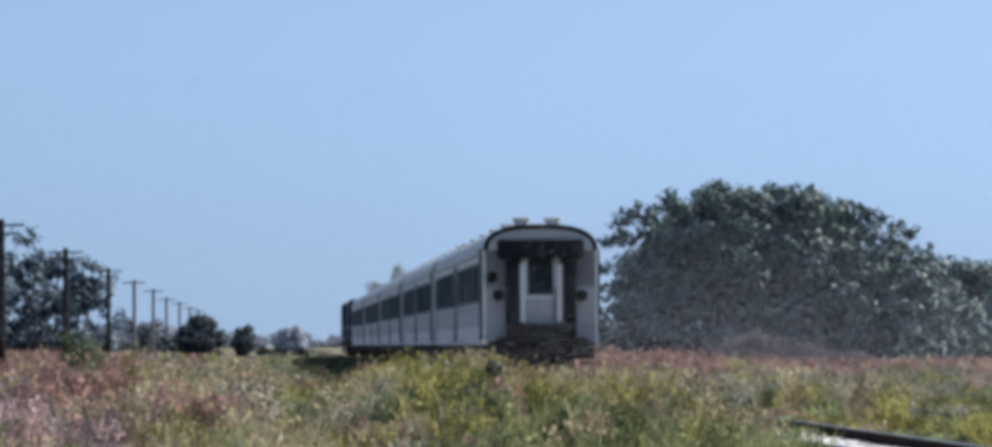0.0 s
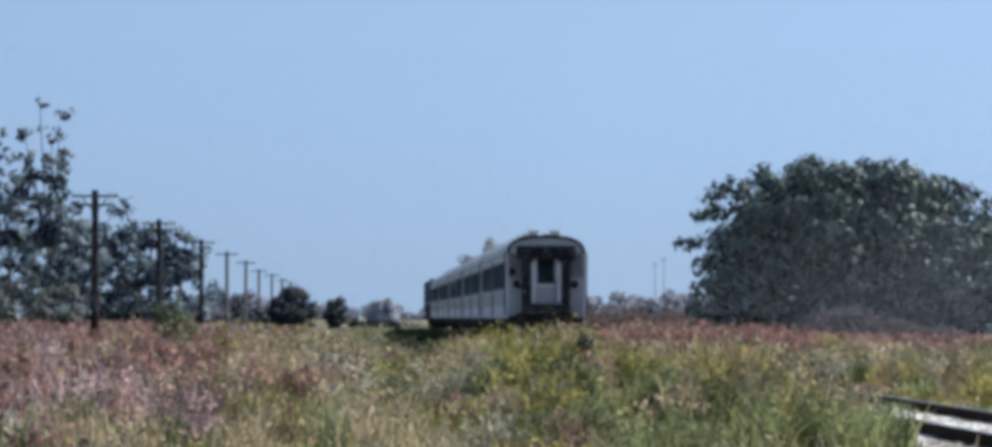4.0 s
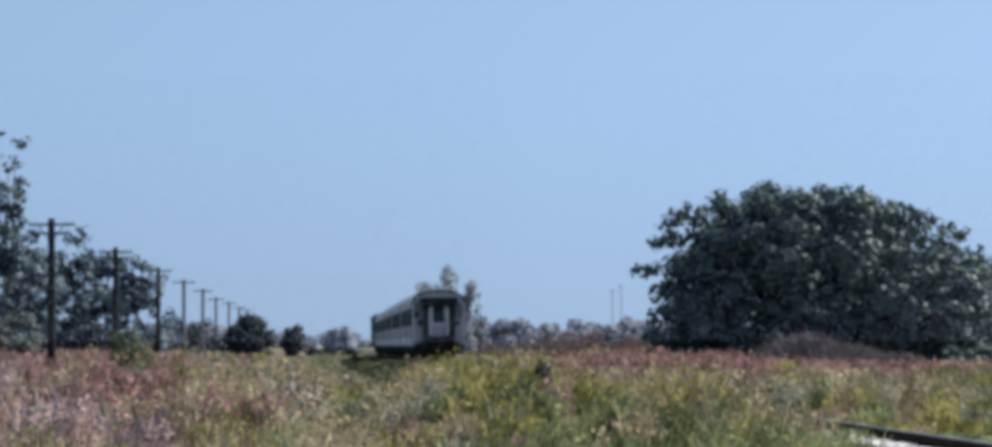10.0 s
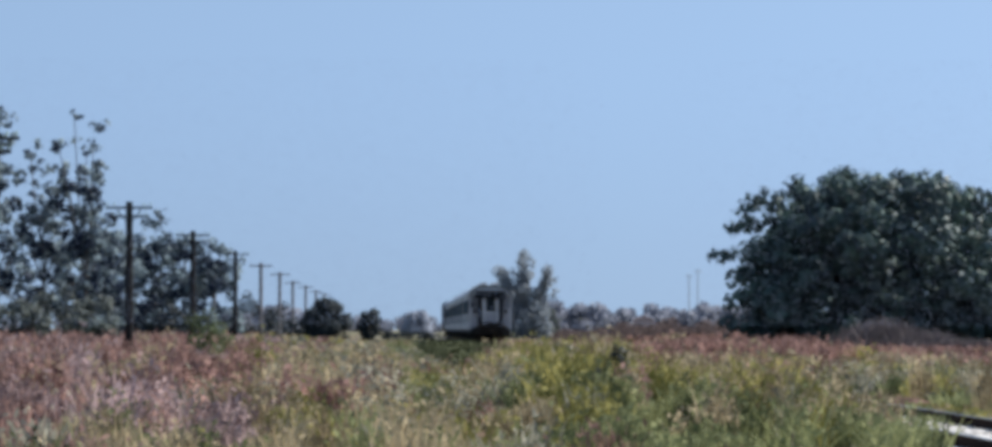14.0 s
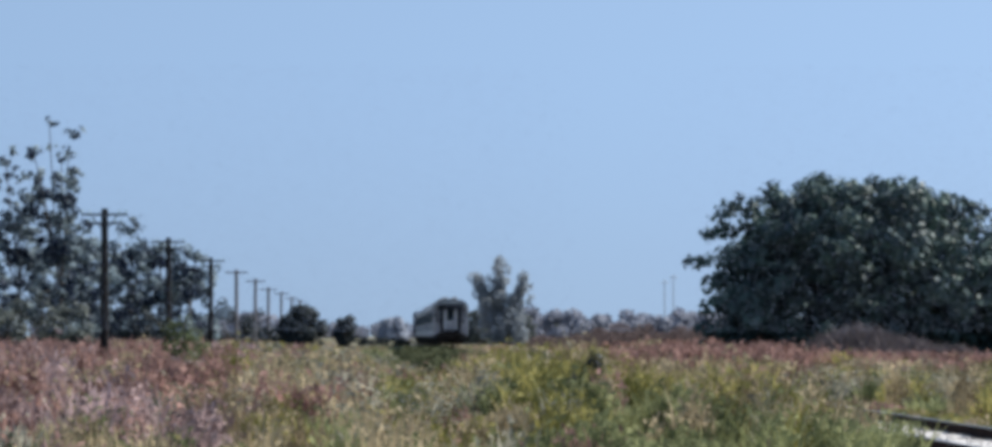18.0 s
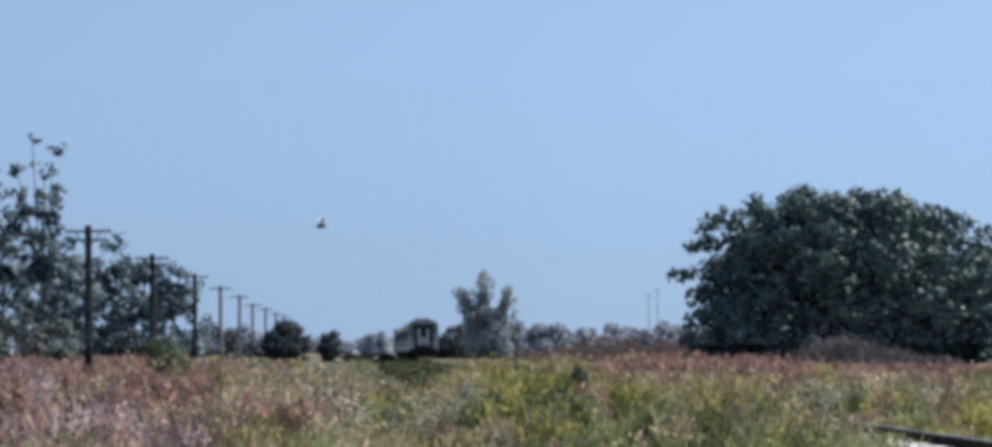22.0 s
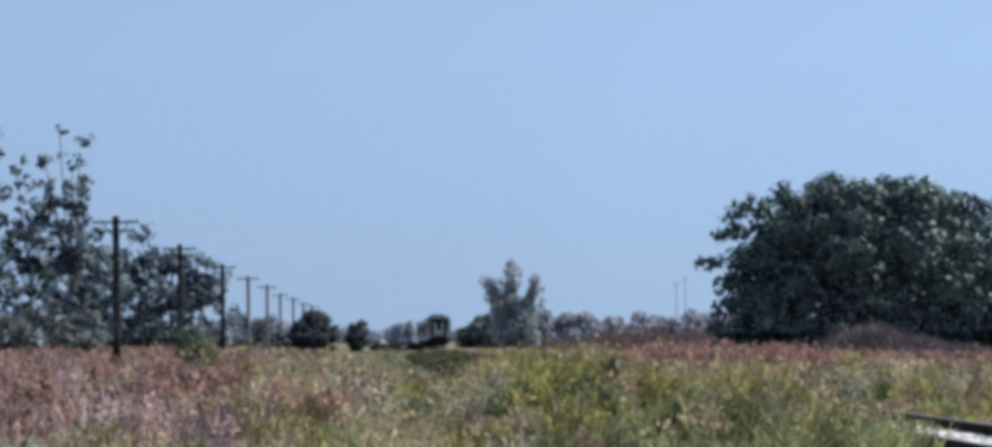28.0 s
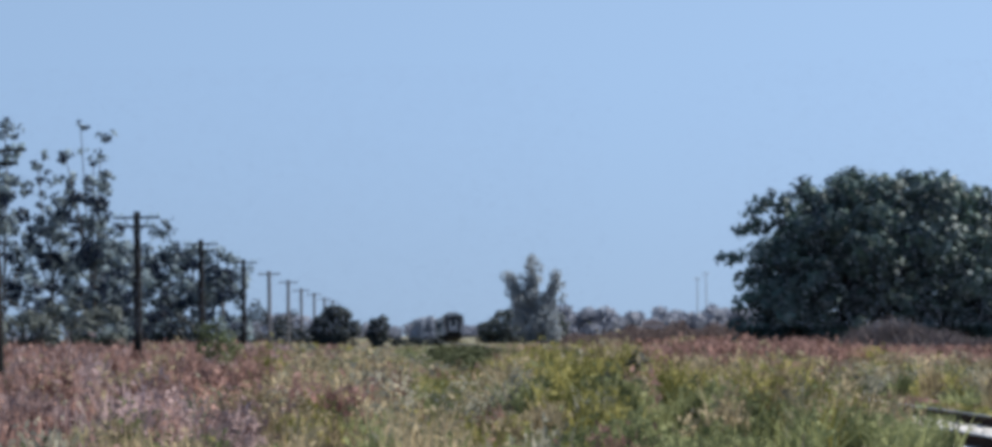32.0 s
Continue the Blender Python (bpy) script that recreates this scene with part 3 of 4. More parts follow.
        out = rng.normal(size=(len(pb), 3)) * 0.22
        out[:, 1] -= 0.7
        out[:, 2] += 0.35
        sp = leaf_mesh(name + "_heads", (pb[:, :3] + q, out), plume * np.where(pb[:, 1] > 110, 1.8, np.where(pb[:, 1] > 60, 1.40, 1.15)) * np.sqrt(pb[:, 4]) * np.clip(pb[:, 1] / 42, 0.5, 0.85), rng, 0.18, 0.2, 2.2)
        sp.materials.append(m)
        tagged(new(name + "_heads", sp), label + ", its heads and leaves", "grass", kind="stuff")


# ---- trees ----
def blob_points(centres, radii, per, rng, flat=0.75, knots=0):
    """Leaf places in clumps, denser towards each clump's skin; knots: smaller bunches of which a clump is made."""
    out, ways = [], []
    for c, r in zip(centres, radii):
        n = max(6, int(per * r * r))
        p = rng.normal(size=(n, 3))
        p /= np.linalg.norm(p, axis=1)[:, None]
        if knots:
            k = rng.normal(size=(knots, 3))
            k /= np.linalg.norm(k, axis=1)[:, None]
            pick = rng.integers(0, knots, n)
            size = rng.uniform(0.32, 0.66, knots)[pick][:, None]
            ways.append(p + 0.6 * k[pick] + np.array((0, 0, 0.45)))
            p = r * (k[pick] * rng.uniform(0.35, 0.95, knots)[pick][:, None] + p * size * rng.uniform(0.25, 1.0, n)[:, None] ** 0.5)
        else:
            ways.append(p + np.array((0, 0, 0.45)))
            p *= (r * rng.uniform(0.35, 1.0, n) ** 0.4)[:, None]
        p[:, 2] *= flat
        out.append(p + np.array(c))
    return np.concatenate(out), np.concatenate(ways)


def limb(geo, a, b, r0, r1, rng, sag=0.1, n=6):
    a, b = np.array(a, float), np.array(b, float)
    k = np.linalg.norm(b - a)
    pts = [a + (b - a) * f + rng.normal(0, sag * k * 0.12, 3) * (0 < f < 1) + np.array((0, 0, sag * k * math.sin(math.pi * f) * 0.4)) for f in (0, 0.35, 0.7, 1)]
    geo.tube([tuple(p) for p in pts], [r0, r0 * 0.75 + r1 * 0.25, r0 * 0.35 + r1 * 0.65, r1], n)


def tree(name, label, x, y, centres, radii, per, size, leaf, bark, trunk_r, fork, seed, limbs=10, flat=0.75, trunk_label="", turn=0.4, back=0.0, knots=0):
    """A tree from clump places in its own space: trunk, limbs to a share of the clumps, a crown of leaves."""
    rng = np.random.default_rng(seed)
    z = float(relief(np.array(x), np.array(y)))
    root = tagged(new(name), label, "tree" if "tree" in name else name)
    root.location = (x, y, z - 0.05)
    tops = np.array(centres)
    g = Geo()
    mid = tops.mean(0)
    f = np.array((mid[0] * 0.15, mid[1] * 0.15 + back, fork))
    g.tube([(0, back, 0), (f[0] * 0.4, (f[1] + back) * 0.5, fork * 0.5), tuple(f)], [trunk_r * 1.25, trunk_r, trunk_r * 0.8], 8)
    part("trunk", g, bark, root, trunk_label)
    pick = [k for k in rng.permutation(len(tops)) if tops[k][1] >= back][:limbs] if back else rng.permutation(len(tops))[:limbs]
    for k in pick:
        g = Geo()
        limb(g, f, tops[k], trunk_r * 0.55, 0.03, rng)
        part("limb", g, bark, root)
    me = leaf_mesh("crown", blob_points(centres, radii, per, rng, flat, knots), size, rng, turn)
    part("crown", me, leaf, root)
    return root


def dome_clumps(rng, n, rx, ry, h, low=0.0, rmin=0.7, rmax=1.3, power=1.0, rough=0.08):
    """Clump places over a dome: half-widths rx, ry, height h above low."""
    c, r = [], []
    for k in range(n):
        th = rng.uniform(0, 2 * math.pi)
        e = math.asin(rng.uniform(0.0, 1.0) ** power)
        rr = rng.uniform(rmin, rmax)
        q = 1 + rng.normal(0, rough)
        c.append((math.cos(th) * math.cos(e) * max(0.3, rx - rr * 0.7) * q, math.sin(th) * math.cos(e) * max(0.3, ry - rr * 0.7) * q, low + math.sin(e) * (h - rr * 0.6) * q + rr * 0.3))
        r.append(rr)
    return c, r


def gum_clumps(rng, n, rx, h, low, rmin, rmax):
    """Loose clumps up a tall crown, with gaps between."""
    c, r = [], []
    for k in range(n):
        z = low + (h - low) * rng.uniform(0.0, 1.0) ** 0.95
        f = (z - low) / (h - low)
        w = rx * (0.55 + 0.9 * f - 1.15 * f * f) * 1.2
        th = rng.uniform(0, 2 * math.pi)
        q = rng.uniform(0.35, 1.0) ** 0.5
        c.append((math.cos(th) * w * q, math.sin(th) * w * q, z))
        r.append(rng.uniform(rmin, rmax))
    return c, r


def gum_sprays(rng, n, rx, h, low):
    """Clump places on ascending limbs: small sprays at the limbs' ends, none between."""
    c, r = [], []
    limbs = max(5, n // 6)
    for k in range(limbs):
        th = k * 2.4 + rng.uniform(-0.4, 0.4)
        top = low + (h - low) * (0.30 + 0.70 * (k + 1) / limbs)
        reach = rx * rng.uniform(0.55, 1.1) * (1.2 - 0.6 * (top - low) / (h - low))
        for j in range(7):
            f = 0.35 + 0.65 * j / 6
            c.append((math.cos(th) * reach * f + rng.normal(0, 0.32), math.sin(th) * reach * f + rng.normal(0, 0.32), low * 0.8 + (top - low * 0.8) * f ** 0.85 + rng.normal(0, 0.25)))
            r.append(rng.uniform(0.45, 0.9) * (1.1 - 0.25 * f))
    return c, r


def at_view_col(view_col, d):
    """The x at distance d that fits a view column: middle 784, focal 4950."""
    return (view_col - 784) / 4950.0 * d


def build_trees():
    # the great broad tree right of the line: a shell of lobes over a deep shaded hollow
    rng = np.random.default_rng(21)
    c, r = [], []
    for k in range(230):
        th = rng.uniform(0, 2 * math.pi)
        e = math.asin(rng.uniform(0.0, 1.0) ** 1.15)
        rr = rng.uniform(0.6, 1.25)
        q = 1 + rng.normal(0, 0.045)
        x, y, z = math.cos(th) * math.cos(e) * ((7.8 if math.cos(th) > 0 else 7.3) - rr * 0.6) * q, math.sin(th) * math.cos(e) * (6.4 - rr * 0.6) * q, 0.2 + math.sin(e) * (8.2 - rr * 0.6) * q
        # the eaves: high in the middle of the near side, down to the ground at both ends
        eaves = 4.7 - (0.24 if x > -0.5 else 0.16) * (x + 0.5) ** 2 + 0.5 * math.sin(1.9 * x)
        if (y < 1.0 and z < eaves) or x < -5.7 or z > 7.6 - 0.16 * max(0, x - 1):
            continue
        c.append((x + 0.4, y, z))
        r.append(rr * (1.0 if z > 3 else 0.85))
    for k in range(160):
        # the inner mass, set back behind the hollow
        x, z = rng.uniform(-5.0, 6.2), rng.uniform(0.5, 6.6)
        if (x / 6.8) ** 2 + (z / 7.6) ** 2 > 0.92:
            continue
        c.append((x + 0.4, rng.uniform(0.3, 3.0), z))
        r.append(rng.uniform(0.8, 1.4))
    for k in range(140):
        # leafy twigs before the trunk
        x, z = rng.uniform(-4.6, 6.2), rng.uniform(0.5, 4.4)
        c.append((x + 0.4, rng.uniform(-3.0, -0.4), z))
        r.append(rng.uniform(0.5, 0.9))
    lobes = [(-7.0, -1.4, 4.55, 0.42), (-6.5, -1.4, 4.55, 0.45), (-6.0, -1.3, 4.6, 0.5), (-6.3, -1.6, 3.75, 0.5), (-5.8, -1.6, 3.8, 0.6), (-5.2, -1.2, 4.6, 0.8), (-6.3, -1.0, 5.75, 0.45), (-5.7, -1.0, 5.9, 0.6), (-5.6, -1.1, 6.5, 0.6),
             (-5.2, -1.0, 7.0, 0.55), (-4.7, -1.0, 6.2, 0.8), (-6.2, -1.5, 2.6, 0.6), (-6.4, -1.2, 1.8, 0.7), (-6.5, -1.0, 0.9, 0.7), (-5.6, -2.0, 2.9, 0.8), (-5.4, -2.0, 1.6, 0.9), (-5.3, -2.2, 0.7, 0.8), (-4.6, -2.4, 5.2, 0.8),
             (-3.9, -0.6, 7.3, 0.75), (-3.2, -0.3, 7.5, 0.75), (-4.5, -0.8, 6.8, 0.7), (-2.6, -1.2, 7.1, 0.8), (-3.4, -2.4, 5.9, 0.8), (-2.2, 0.4, 7.8, 0.6), (-1.4, 0.2, 8.05, 0.55), (-0.3, 0, 7.6, 0.8), (0.7, -0.6, 7.5, 0.9), (1.5, 0, 7.8, 0.6), (2.3, 0, 7.8, 0.5), (2.2, -0.8, 7.2, 0.9), (6.9, -0.8, 5.2, 0.8), (7.5, -0.5, 4.0, 0.8), (6.2, -0.8, 6.0, 0.8), (3.0, 0, 7.2, 0.7), (4.6, -0.5, 7.0, 0.55)]
    c, r = c + [q[:3] for q in lobes], r + [q[3] for q in lobes]
    tree("broad_tree", "huge dark green broadleaf tree with a wide domed crown", at_view_col(1420, 132), 132, c, r, 215, 0.29, M_LEAF, M_BARK, 0.55, 2.2, 22, 16, 0.78, turn=0.4, back=1.8, knots=9)
    # lower trees running on to the right of it
    for k, (view_col, d, rx, h) in enumerate(((1745, 150, 3.4, 5.2), (1850, 160, 4.0, 5.0), (1690, 146, 3.0, 4.2), (1960, 165, 4.5, 5.6))):
        c, r = dome_clumps(rng, 45, rx, rx * 0.9, h, 0.3, 0.7, 1.2, 1.1, 0.08)
        tree("tree", "mid-green rounded tree beyond the rails", at_view_col(view_col, d), d, c, r, 150, 0.30, M_LEAF, M_BARK, 0.25, 1.3, 40 + k, 6)
    # tall gums on the left: separate sprays of leaves with sky between them
    for k, (view_col, d, rx, h, n) in enumerate(((22, 200, 2.9, 16.6, 48), (98, 206, 2.7, 13.6, 42), (165, 203, 2.5, 14.8, 42), (-60, 208, 3.4, 15.6, 48), (-150, 210, 3.6, 17.1, 48))):
        c, r = gum_sprays(rng, n, rx, h, 5.0)
        low, lr = gum_clumps(rng, 30, rx * 1.25, 6.6, 0.4, 0.45, 0.95)
        tree("gum_tree", "tall open eucalyptus tree with airy grey-green foliage", at_view_col(view_col, d), d, c + low, r + lr, 96, 0.38, M_GUM, M_BARK, 0.10, 4.0, 60 + k, 16, 0.8, turn=0.5, knots=4)
    # the darker middle group behind the poles
    for k, (view_col, d, rx, h) in enumerate(((176, 226, 2.0, 7.6), (205, 228, 2.3, 8.4), (235, 246, 2.4, 7.4))):
        c, r = gum_clumps(rng, 50, rx * 1.15, h, 0.4, 0.5, 1.0)
        tree("gum_tree", "dark young eucalyptus tree in a roadside row", at_view_col(view_col, d), d, c, r, 120, 0.36, M_GUM, M_BARK, 0.13, 1.6, 80 + k, 6, 0.75, turn=0.5, knots=5)
    for k, (view_col, d, rx, h) in enumerate(((268, 235, 2.3, 8.3), (320, 240, 2.5, 7.9), (366, 236, 2.4, 7.6))):
        c, r = dome_clumps(rng, 58, rx, rx, h, 0.2, 0.5, 1.0, 0.9, 0.1)
        tree("gum_tree", "dense young eucalyptus tree in a roadside row", at_view_col(view_col, d), d, c, r, 110, 0.36, M_GUM, M_BARK, 0.13, 1.6, 90 + k, 6, 0.8, turn=0.5, knots=6)
    # hedge bushes at their feet
    for k, (view_col, d, rx, h) in enumerate(((60, 190, 2.2, 3.0), (118, 192, 2.3, 3.3), (175, 194, 2.0, 2.9), (300, 215, 2.0, 2.6), (430, 300, 2.6, 4.2), (470, 340, 2.4, 3.8), (-20, 188, 2.2, 2.8))):
        c, r = dome_clumps(rng, 22, rx, rx * 0.8, h, 0.1, 0.5, 0.8, 1.0, 0.08)
        tree("bush", "green rounded bush at the field's edge", at_view_col(view_col, d), d, c, r, 130, 0.30, M_DARKLEAF if k in (3, 4, 5) else M_BUSHLEAF, M_BARK, 0.1, 0.6, 110 + k, 4)
    # two dark round trees far down the line
    c, r = dome_clumps(rng, 66, 3.3, 2.7, 4.6, 0.2, 0.6, 1.0, 1.0, 0.03)
    tree("round_tree", "dark evergreen tree with a flat-topped round crown", at_view_col(545, 370), 370, c, r, 130, 0.42, M_DARKLEAF, M_BARK, 0.25, 1.2, 130, 6)
    c, r = dome_clumps(rng, 30, 1.6, 1.5, 3.6, 0.2, 0.5, 0.8, 1.0, 0.05)
    tree("round_tree", "small dark evergreen tree with a pointed crown", at_view_col(614, 370), 370, c, r, 130, 0.42, M_DARKLEAF, M_BARK, 0.2, 1.0, 131, 5)
    for k, (view_col, d, rx) in enumerate(((640, 400, 1.6), (672, 405, 1.9), (704, 410, 1.3))):
        c, r = dome_clumps(rng, 16, rx, 1.0, 1.0, 0.05, 0.35, 0.55, 1.0, 0.06)
        tree("hedge_bush", "low dark hedge bush across the field's end", at_view_col(view_col, d), d, c, r, 160, 0.3, M_DARKLEAF, M_BARK, 0.06, 0.3, 160 + k, 3)
    # bushes at the ragged tree's foot
    for k, (view_col, d, rx, h) in enumerate(((782, 480, 1.7, 3.3), (794, 478, 1.9, 4.1), (808, 482, 2.1, 4.8), (823, 478, 2.2, 5.4), (840, 482, 2.3, 5.4), (898, 500, 2.2, 4.2))):
        c, r = dome_clumps(rng, 30, rx, rx, h, 0.1, 0.5, 0.9, 1.1, 0.08)
        tree("bush", "dull dark green bush under a thin tree", at_view_col(view_col, d), d, c, r, 110, 0.45, M_BUSHLEAF, M_BARK, 0.15, 0.7, 140 + k, 4)
    # the thin ragged tree: a broad body and three leaders with side shoots
    c, r = [], []
    leaders = ((-1.9, 4.5, -3.5, 10.4, 18, 0.74), (-2.0, 3.5, -2.6, 8.4, 10, 0.9), (-0.2, 4.0, -0.3, 12.7, 24, 0.84), (0.2, 8.0, 1.5, 11.4, 8, 0.6), (1.8, 4.0, 3.5, 10.0, 18, 0.8), (2.6, 7.0, 4.7, 8.8, 7, 0.45), (2.6, 5.6, 4.9, 6.8, 7, 0.42), (-1.0, 8.4, -1.5, 9.8, 5, 0.45))
    for x0, z0, x1, z1, n, rr in leaders:
        for k in range(n):
            f = k / (n - 1)
            c.append((x0 + (x1 - x0) * f ** 1.3 + rng.normal(0, 0.28), rng.normal(0, 0.6), z0 + (z1 - z0) * f + rng.normal(0, 0.25)))
            r.append(rr * rng.uniform(0.55, 1.3))
    for k in range(120):
        x, z = rng.normal(0.3, 1.9), rng.uniform(0.6, 7.4)
        if abs(x - 0.3) < 3.4 - 0.12 * z:
            c.append((x, rng.normal(0, 0.9), z))
            r.append(rng.uniform(0.5, 1.1))
    tree("ragged_tree", "thin grey-green tree with three ragged upright leaders", at_view_col(857, 460), 460, c, r, 115, 0.42, M_GREYLEAF, M_BARK, 0.3, 2.5, 150, 14, 1.0, turn=0.7)
    # a pale round tree far off
    c, r = dome_clumps(rng, 44, 3.8, 3, 5.6, 0.1, 1.0, 1.5, 1.0, 0.05)
    tree("far_tree", "pale round tree far across the fields, haze in its leaf colour", at_view_col(686, 760), 760, c, r, 70, 0.8, M_HAZELEAF, M_BARK, 0.3, 1.5, 151, 4)


def build_weeds():
    """Leafy weeds and a shrub standing in the grass."""
    rng = np.random.default_rng(77)
    c, r = dome_clumps(rng, 30, 1.2, 0.8, 1.75, 0.3, 0.22, 0.42, 1.0, 0.16)
    tree("shrub", "bright green leafy shrub standing in red grass", at_view_col(352, 122), 122, c, r, 260, 0.16, M_WEED, M_BARK, 0.05, 0.5, 170, 4)
    for k, (m, name, n, label) in enumerate(((M_WEED, "green_weeds", 420, "dark green leafy weeds among the grass"), (G_YELLOW, "yellow_weeds", 150, "yellow-green leafy weeds among the grass"), (G_GREY, "grey_weeds", 280, "grey-green leafy weeds among the grass"), (G_TAN, "straw_tufts", 170, "pale straw-coloured seed tufts among the grass"), (G_RED, "red_tufts", 240, "red-brown seed tufts among the grass"))):
        cs, rs = [], []
        while len(cs) < n:
            d = rng.uniform(33, 120)
            a = rng.uniform(-0.18, 0.22)
            s = a * d - track_x(d)
            if abs(s) < 2.4 or (s > 0 and k > 2 and d < 90) or (-6 < s < 0 and d < 45) or (a < -0.06 and k < 4 and rng.uniform() < 0.8):
                continue
            rr = rng.uniform(0.13, 0.40)
            z = float(relief(np.array(a * d), np.array(d))) + rng.uniform(0.22, 0.55) * (0.8 if s > 0 else 1)
            # no weed may rise above the camera's sight line limit
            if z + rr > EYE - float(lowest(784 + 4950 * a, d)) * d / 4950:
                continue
            cs.append((a * d, d, z))
            rs.append(rr)
        me = leaf_mesh(name, blob_points(cs, rs, 1300, rng, 1.1), 0.06, rng, 0.5)
        me.materials.append(m)
        tagged(new(name, me), label, "weeds", kind="stuff")


def build_shadow_weeds():
    """Dark weeds added on the line's left side to deepen the train's shadow."""
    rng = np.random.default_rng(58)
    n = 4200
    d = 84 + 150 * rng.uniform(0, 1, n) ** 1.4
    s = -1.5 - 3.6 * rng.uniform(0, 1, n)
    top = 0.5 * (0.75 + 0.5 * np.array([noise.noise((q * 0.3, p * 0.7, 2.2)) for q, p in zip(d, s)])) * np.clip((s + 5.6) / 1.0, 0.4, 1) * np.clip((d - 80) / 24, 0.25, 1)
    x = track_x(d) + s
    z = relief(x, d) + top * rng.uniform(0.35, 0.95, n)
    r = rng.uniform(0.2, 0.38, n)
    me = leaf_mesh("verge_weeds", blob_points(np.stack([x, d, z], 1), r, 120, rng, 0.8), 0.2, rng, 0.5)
    me.materials.append(M_SHADOW_WEED)
    tagged(new("verge_weeds", me), "dark weeds added by the ballast to deepen the train's shadow", "weeds", kind="stuff")


def build_dust():
    """Drifting dust and exhaust that the passing train has left over the grass: loose motes."""
    rng = np.random.default_rng(91)
    n = 100000
    c = rng.normal(size=(n, 3)) * np.array((6.2, 5.0, 2.3)) + np.array((0.5, 0, 2.0))
    c = c[c[:, 2] > 0.1]
    me = leaf_mesh("dust_haze", (c, rng.normal(size=c.shape)), 0.028, rng)
    me.materials.append(M_DUST)
    return tagged(new("dust_haze", me), "thin drifting haze of dust behind the train", "dust", kind="stuff")


def build_trail():
    """Dust that the last coach has just whirled up over the rails and the grass beside them."""
    rng = np.random.default_rng(94)
    a = rng.normal(size=(10000, 3)) * np.array((2.6, 5.0, 1.5)) + np.array((-2.0, 0, 1.6))
    b = rng.normal(size=(46000, 3)) * np.array((5.5, 10.0, 0.7)) + np.array((6.0, -6.0, 0.7))
    c = np.concatenate([a, b])
    c = c[(c[:, 2] > 0.1) & (c[:, 1] < 11) & (c[:, 1] > -26)]
    me = leaf_mesh("dust_trail", (c, rng.normal(size=c.shape)), 0.023, rng)
    me.materials.append(M_DUST)
    return tagged(new("dust_trail", me), "low thin veil of dust whirled up behind the train", "dust", kind="stuff")


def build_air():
    """Motes added over the field to stand in for bluish aerial haze."""
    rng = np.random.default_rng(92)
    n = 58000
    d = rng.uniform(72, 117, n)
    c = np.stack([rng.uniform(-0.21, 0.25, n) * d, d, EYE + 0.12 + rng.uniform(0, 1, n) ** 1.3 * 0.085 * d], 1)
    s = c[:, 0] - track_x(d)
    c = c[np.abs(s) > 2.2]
    me = leaf_mesh("haze_motes", (c, rng.normal(size=c.shape)), 0.0285, rng)
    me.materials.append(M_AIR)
    tagged(new("haze_motes", me), "bluish motes standing in for aerial haze over the field", "dust", kind="stuff")


def build_dock():
    """A single dark dock plant that nods in the wind."""
    rng = np.random.default_rng(93)
    plant = tagged(new("dock_weed"), "single dark green dock weed nodding above the grass", "weed")
    part("stalk", Geo().tube([(0, 0, 0), (0.02, 0, 0.55), (0, 0, 1.12)], [0.02, 0.016, 0.008], 6), G_GREEN, plant)
    cs = [(0.03 * math.cos(k * 2.4), 0.03 * math.sin(k * 2.4), 0.42 + 0.075 * k) for k in range(10)]
    part("leaves", leaf_mesh("leaves", blob_points(cs, [0.15 + 0.09 * math.sin(k * 0.35) for k in range(10)], 1500, rng, 1.0), 0.085, rng), M_DARKLEAF, plant, "dark green leaves")
    return plant


def build_fly():
    """A small fly that crosses close before the lens."""
    fly = tagged(new("fly"), "small dark fly crossing close before the lens", "insect")
    part("body", Geo().tube([(-0.0045, 0, 0), (-0.002, 0, 0.0004), (0.002, 0, 0.0006), (0.0045, 0, 0)], [0.0008, 0.0022, 0.0024, 0.0012], 8), M_BLACK, fly, "dark grey body")
    for k in (-1, 1):
        part("wing", Geo().loft([[(0.001, k * 0.001, 0.002), (0.0016, k * 0.001, 0.002), (0.0013, k * 0.001, 0.0024)], [(-0.002, k * 0.003, 0.0055), (0.002, k * 0.003, 0.0055), (0, k * 0.003, 0.0059)], [(-0.001, k * 0.0045, 0.0075), (0.0012, k * 0.0045, 0.0075), (0, k * 0.0045, 0.0077)]]), M_STEEL, fly, "pale wing")
    return fly


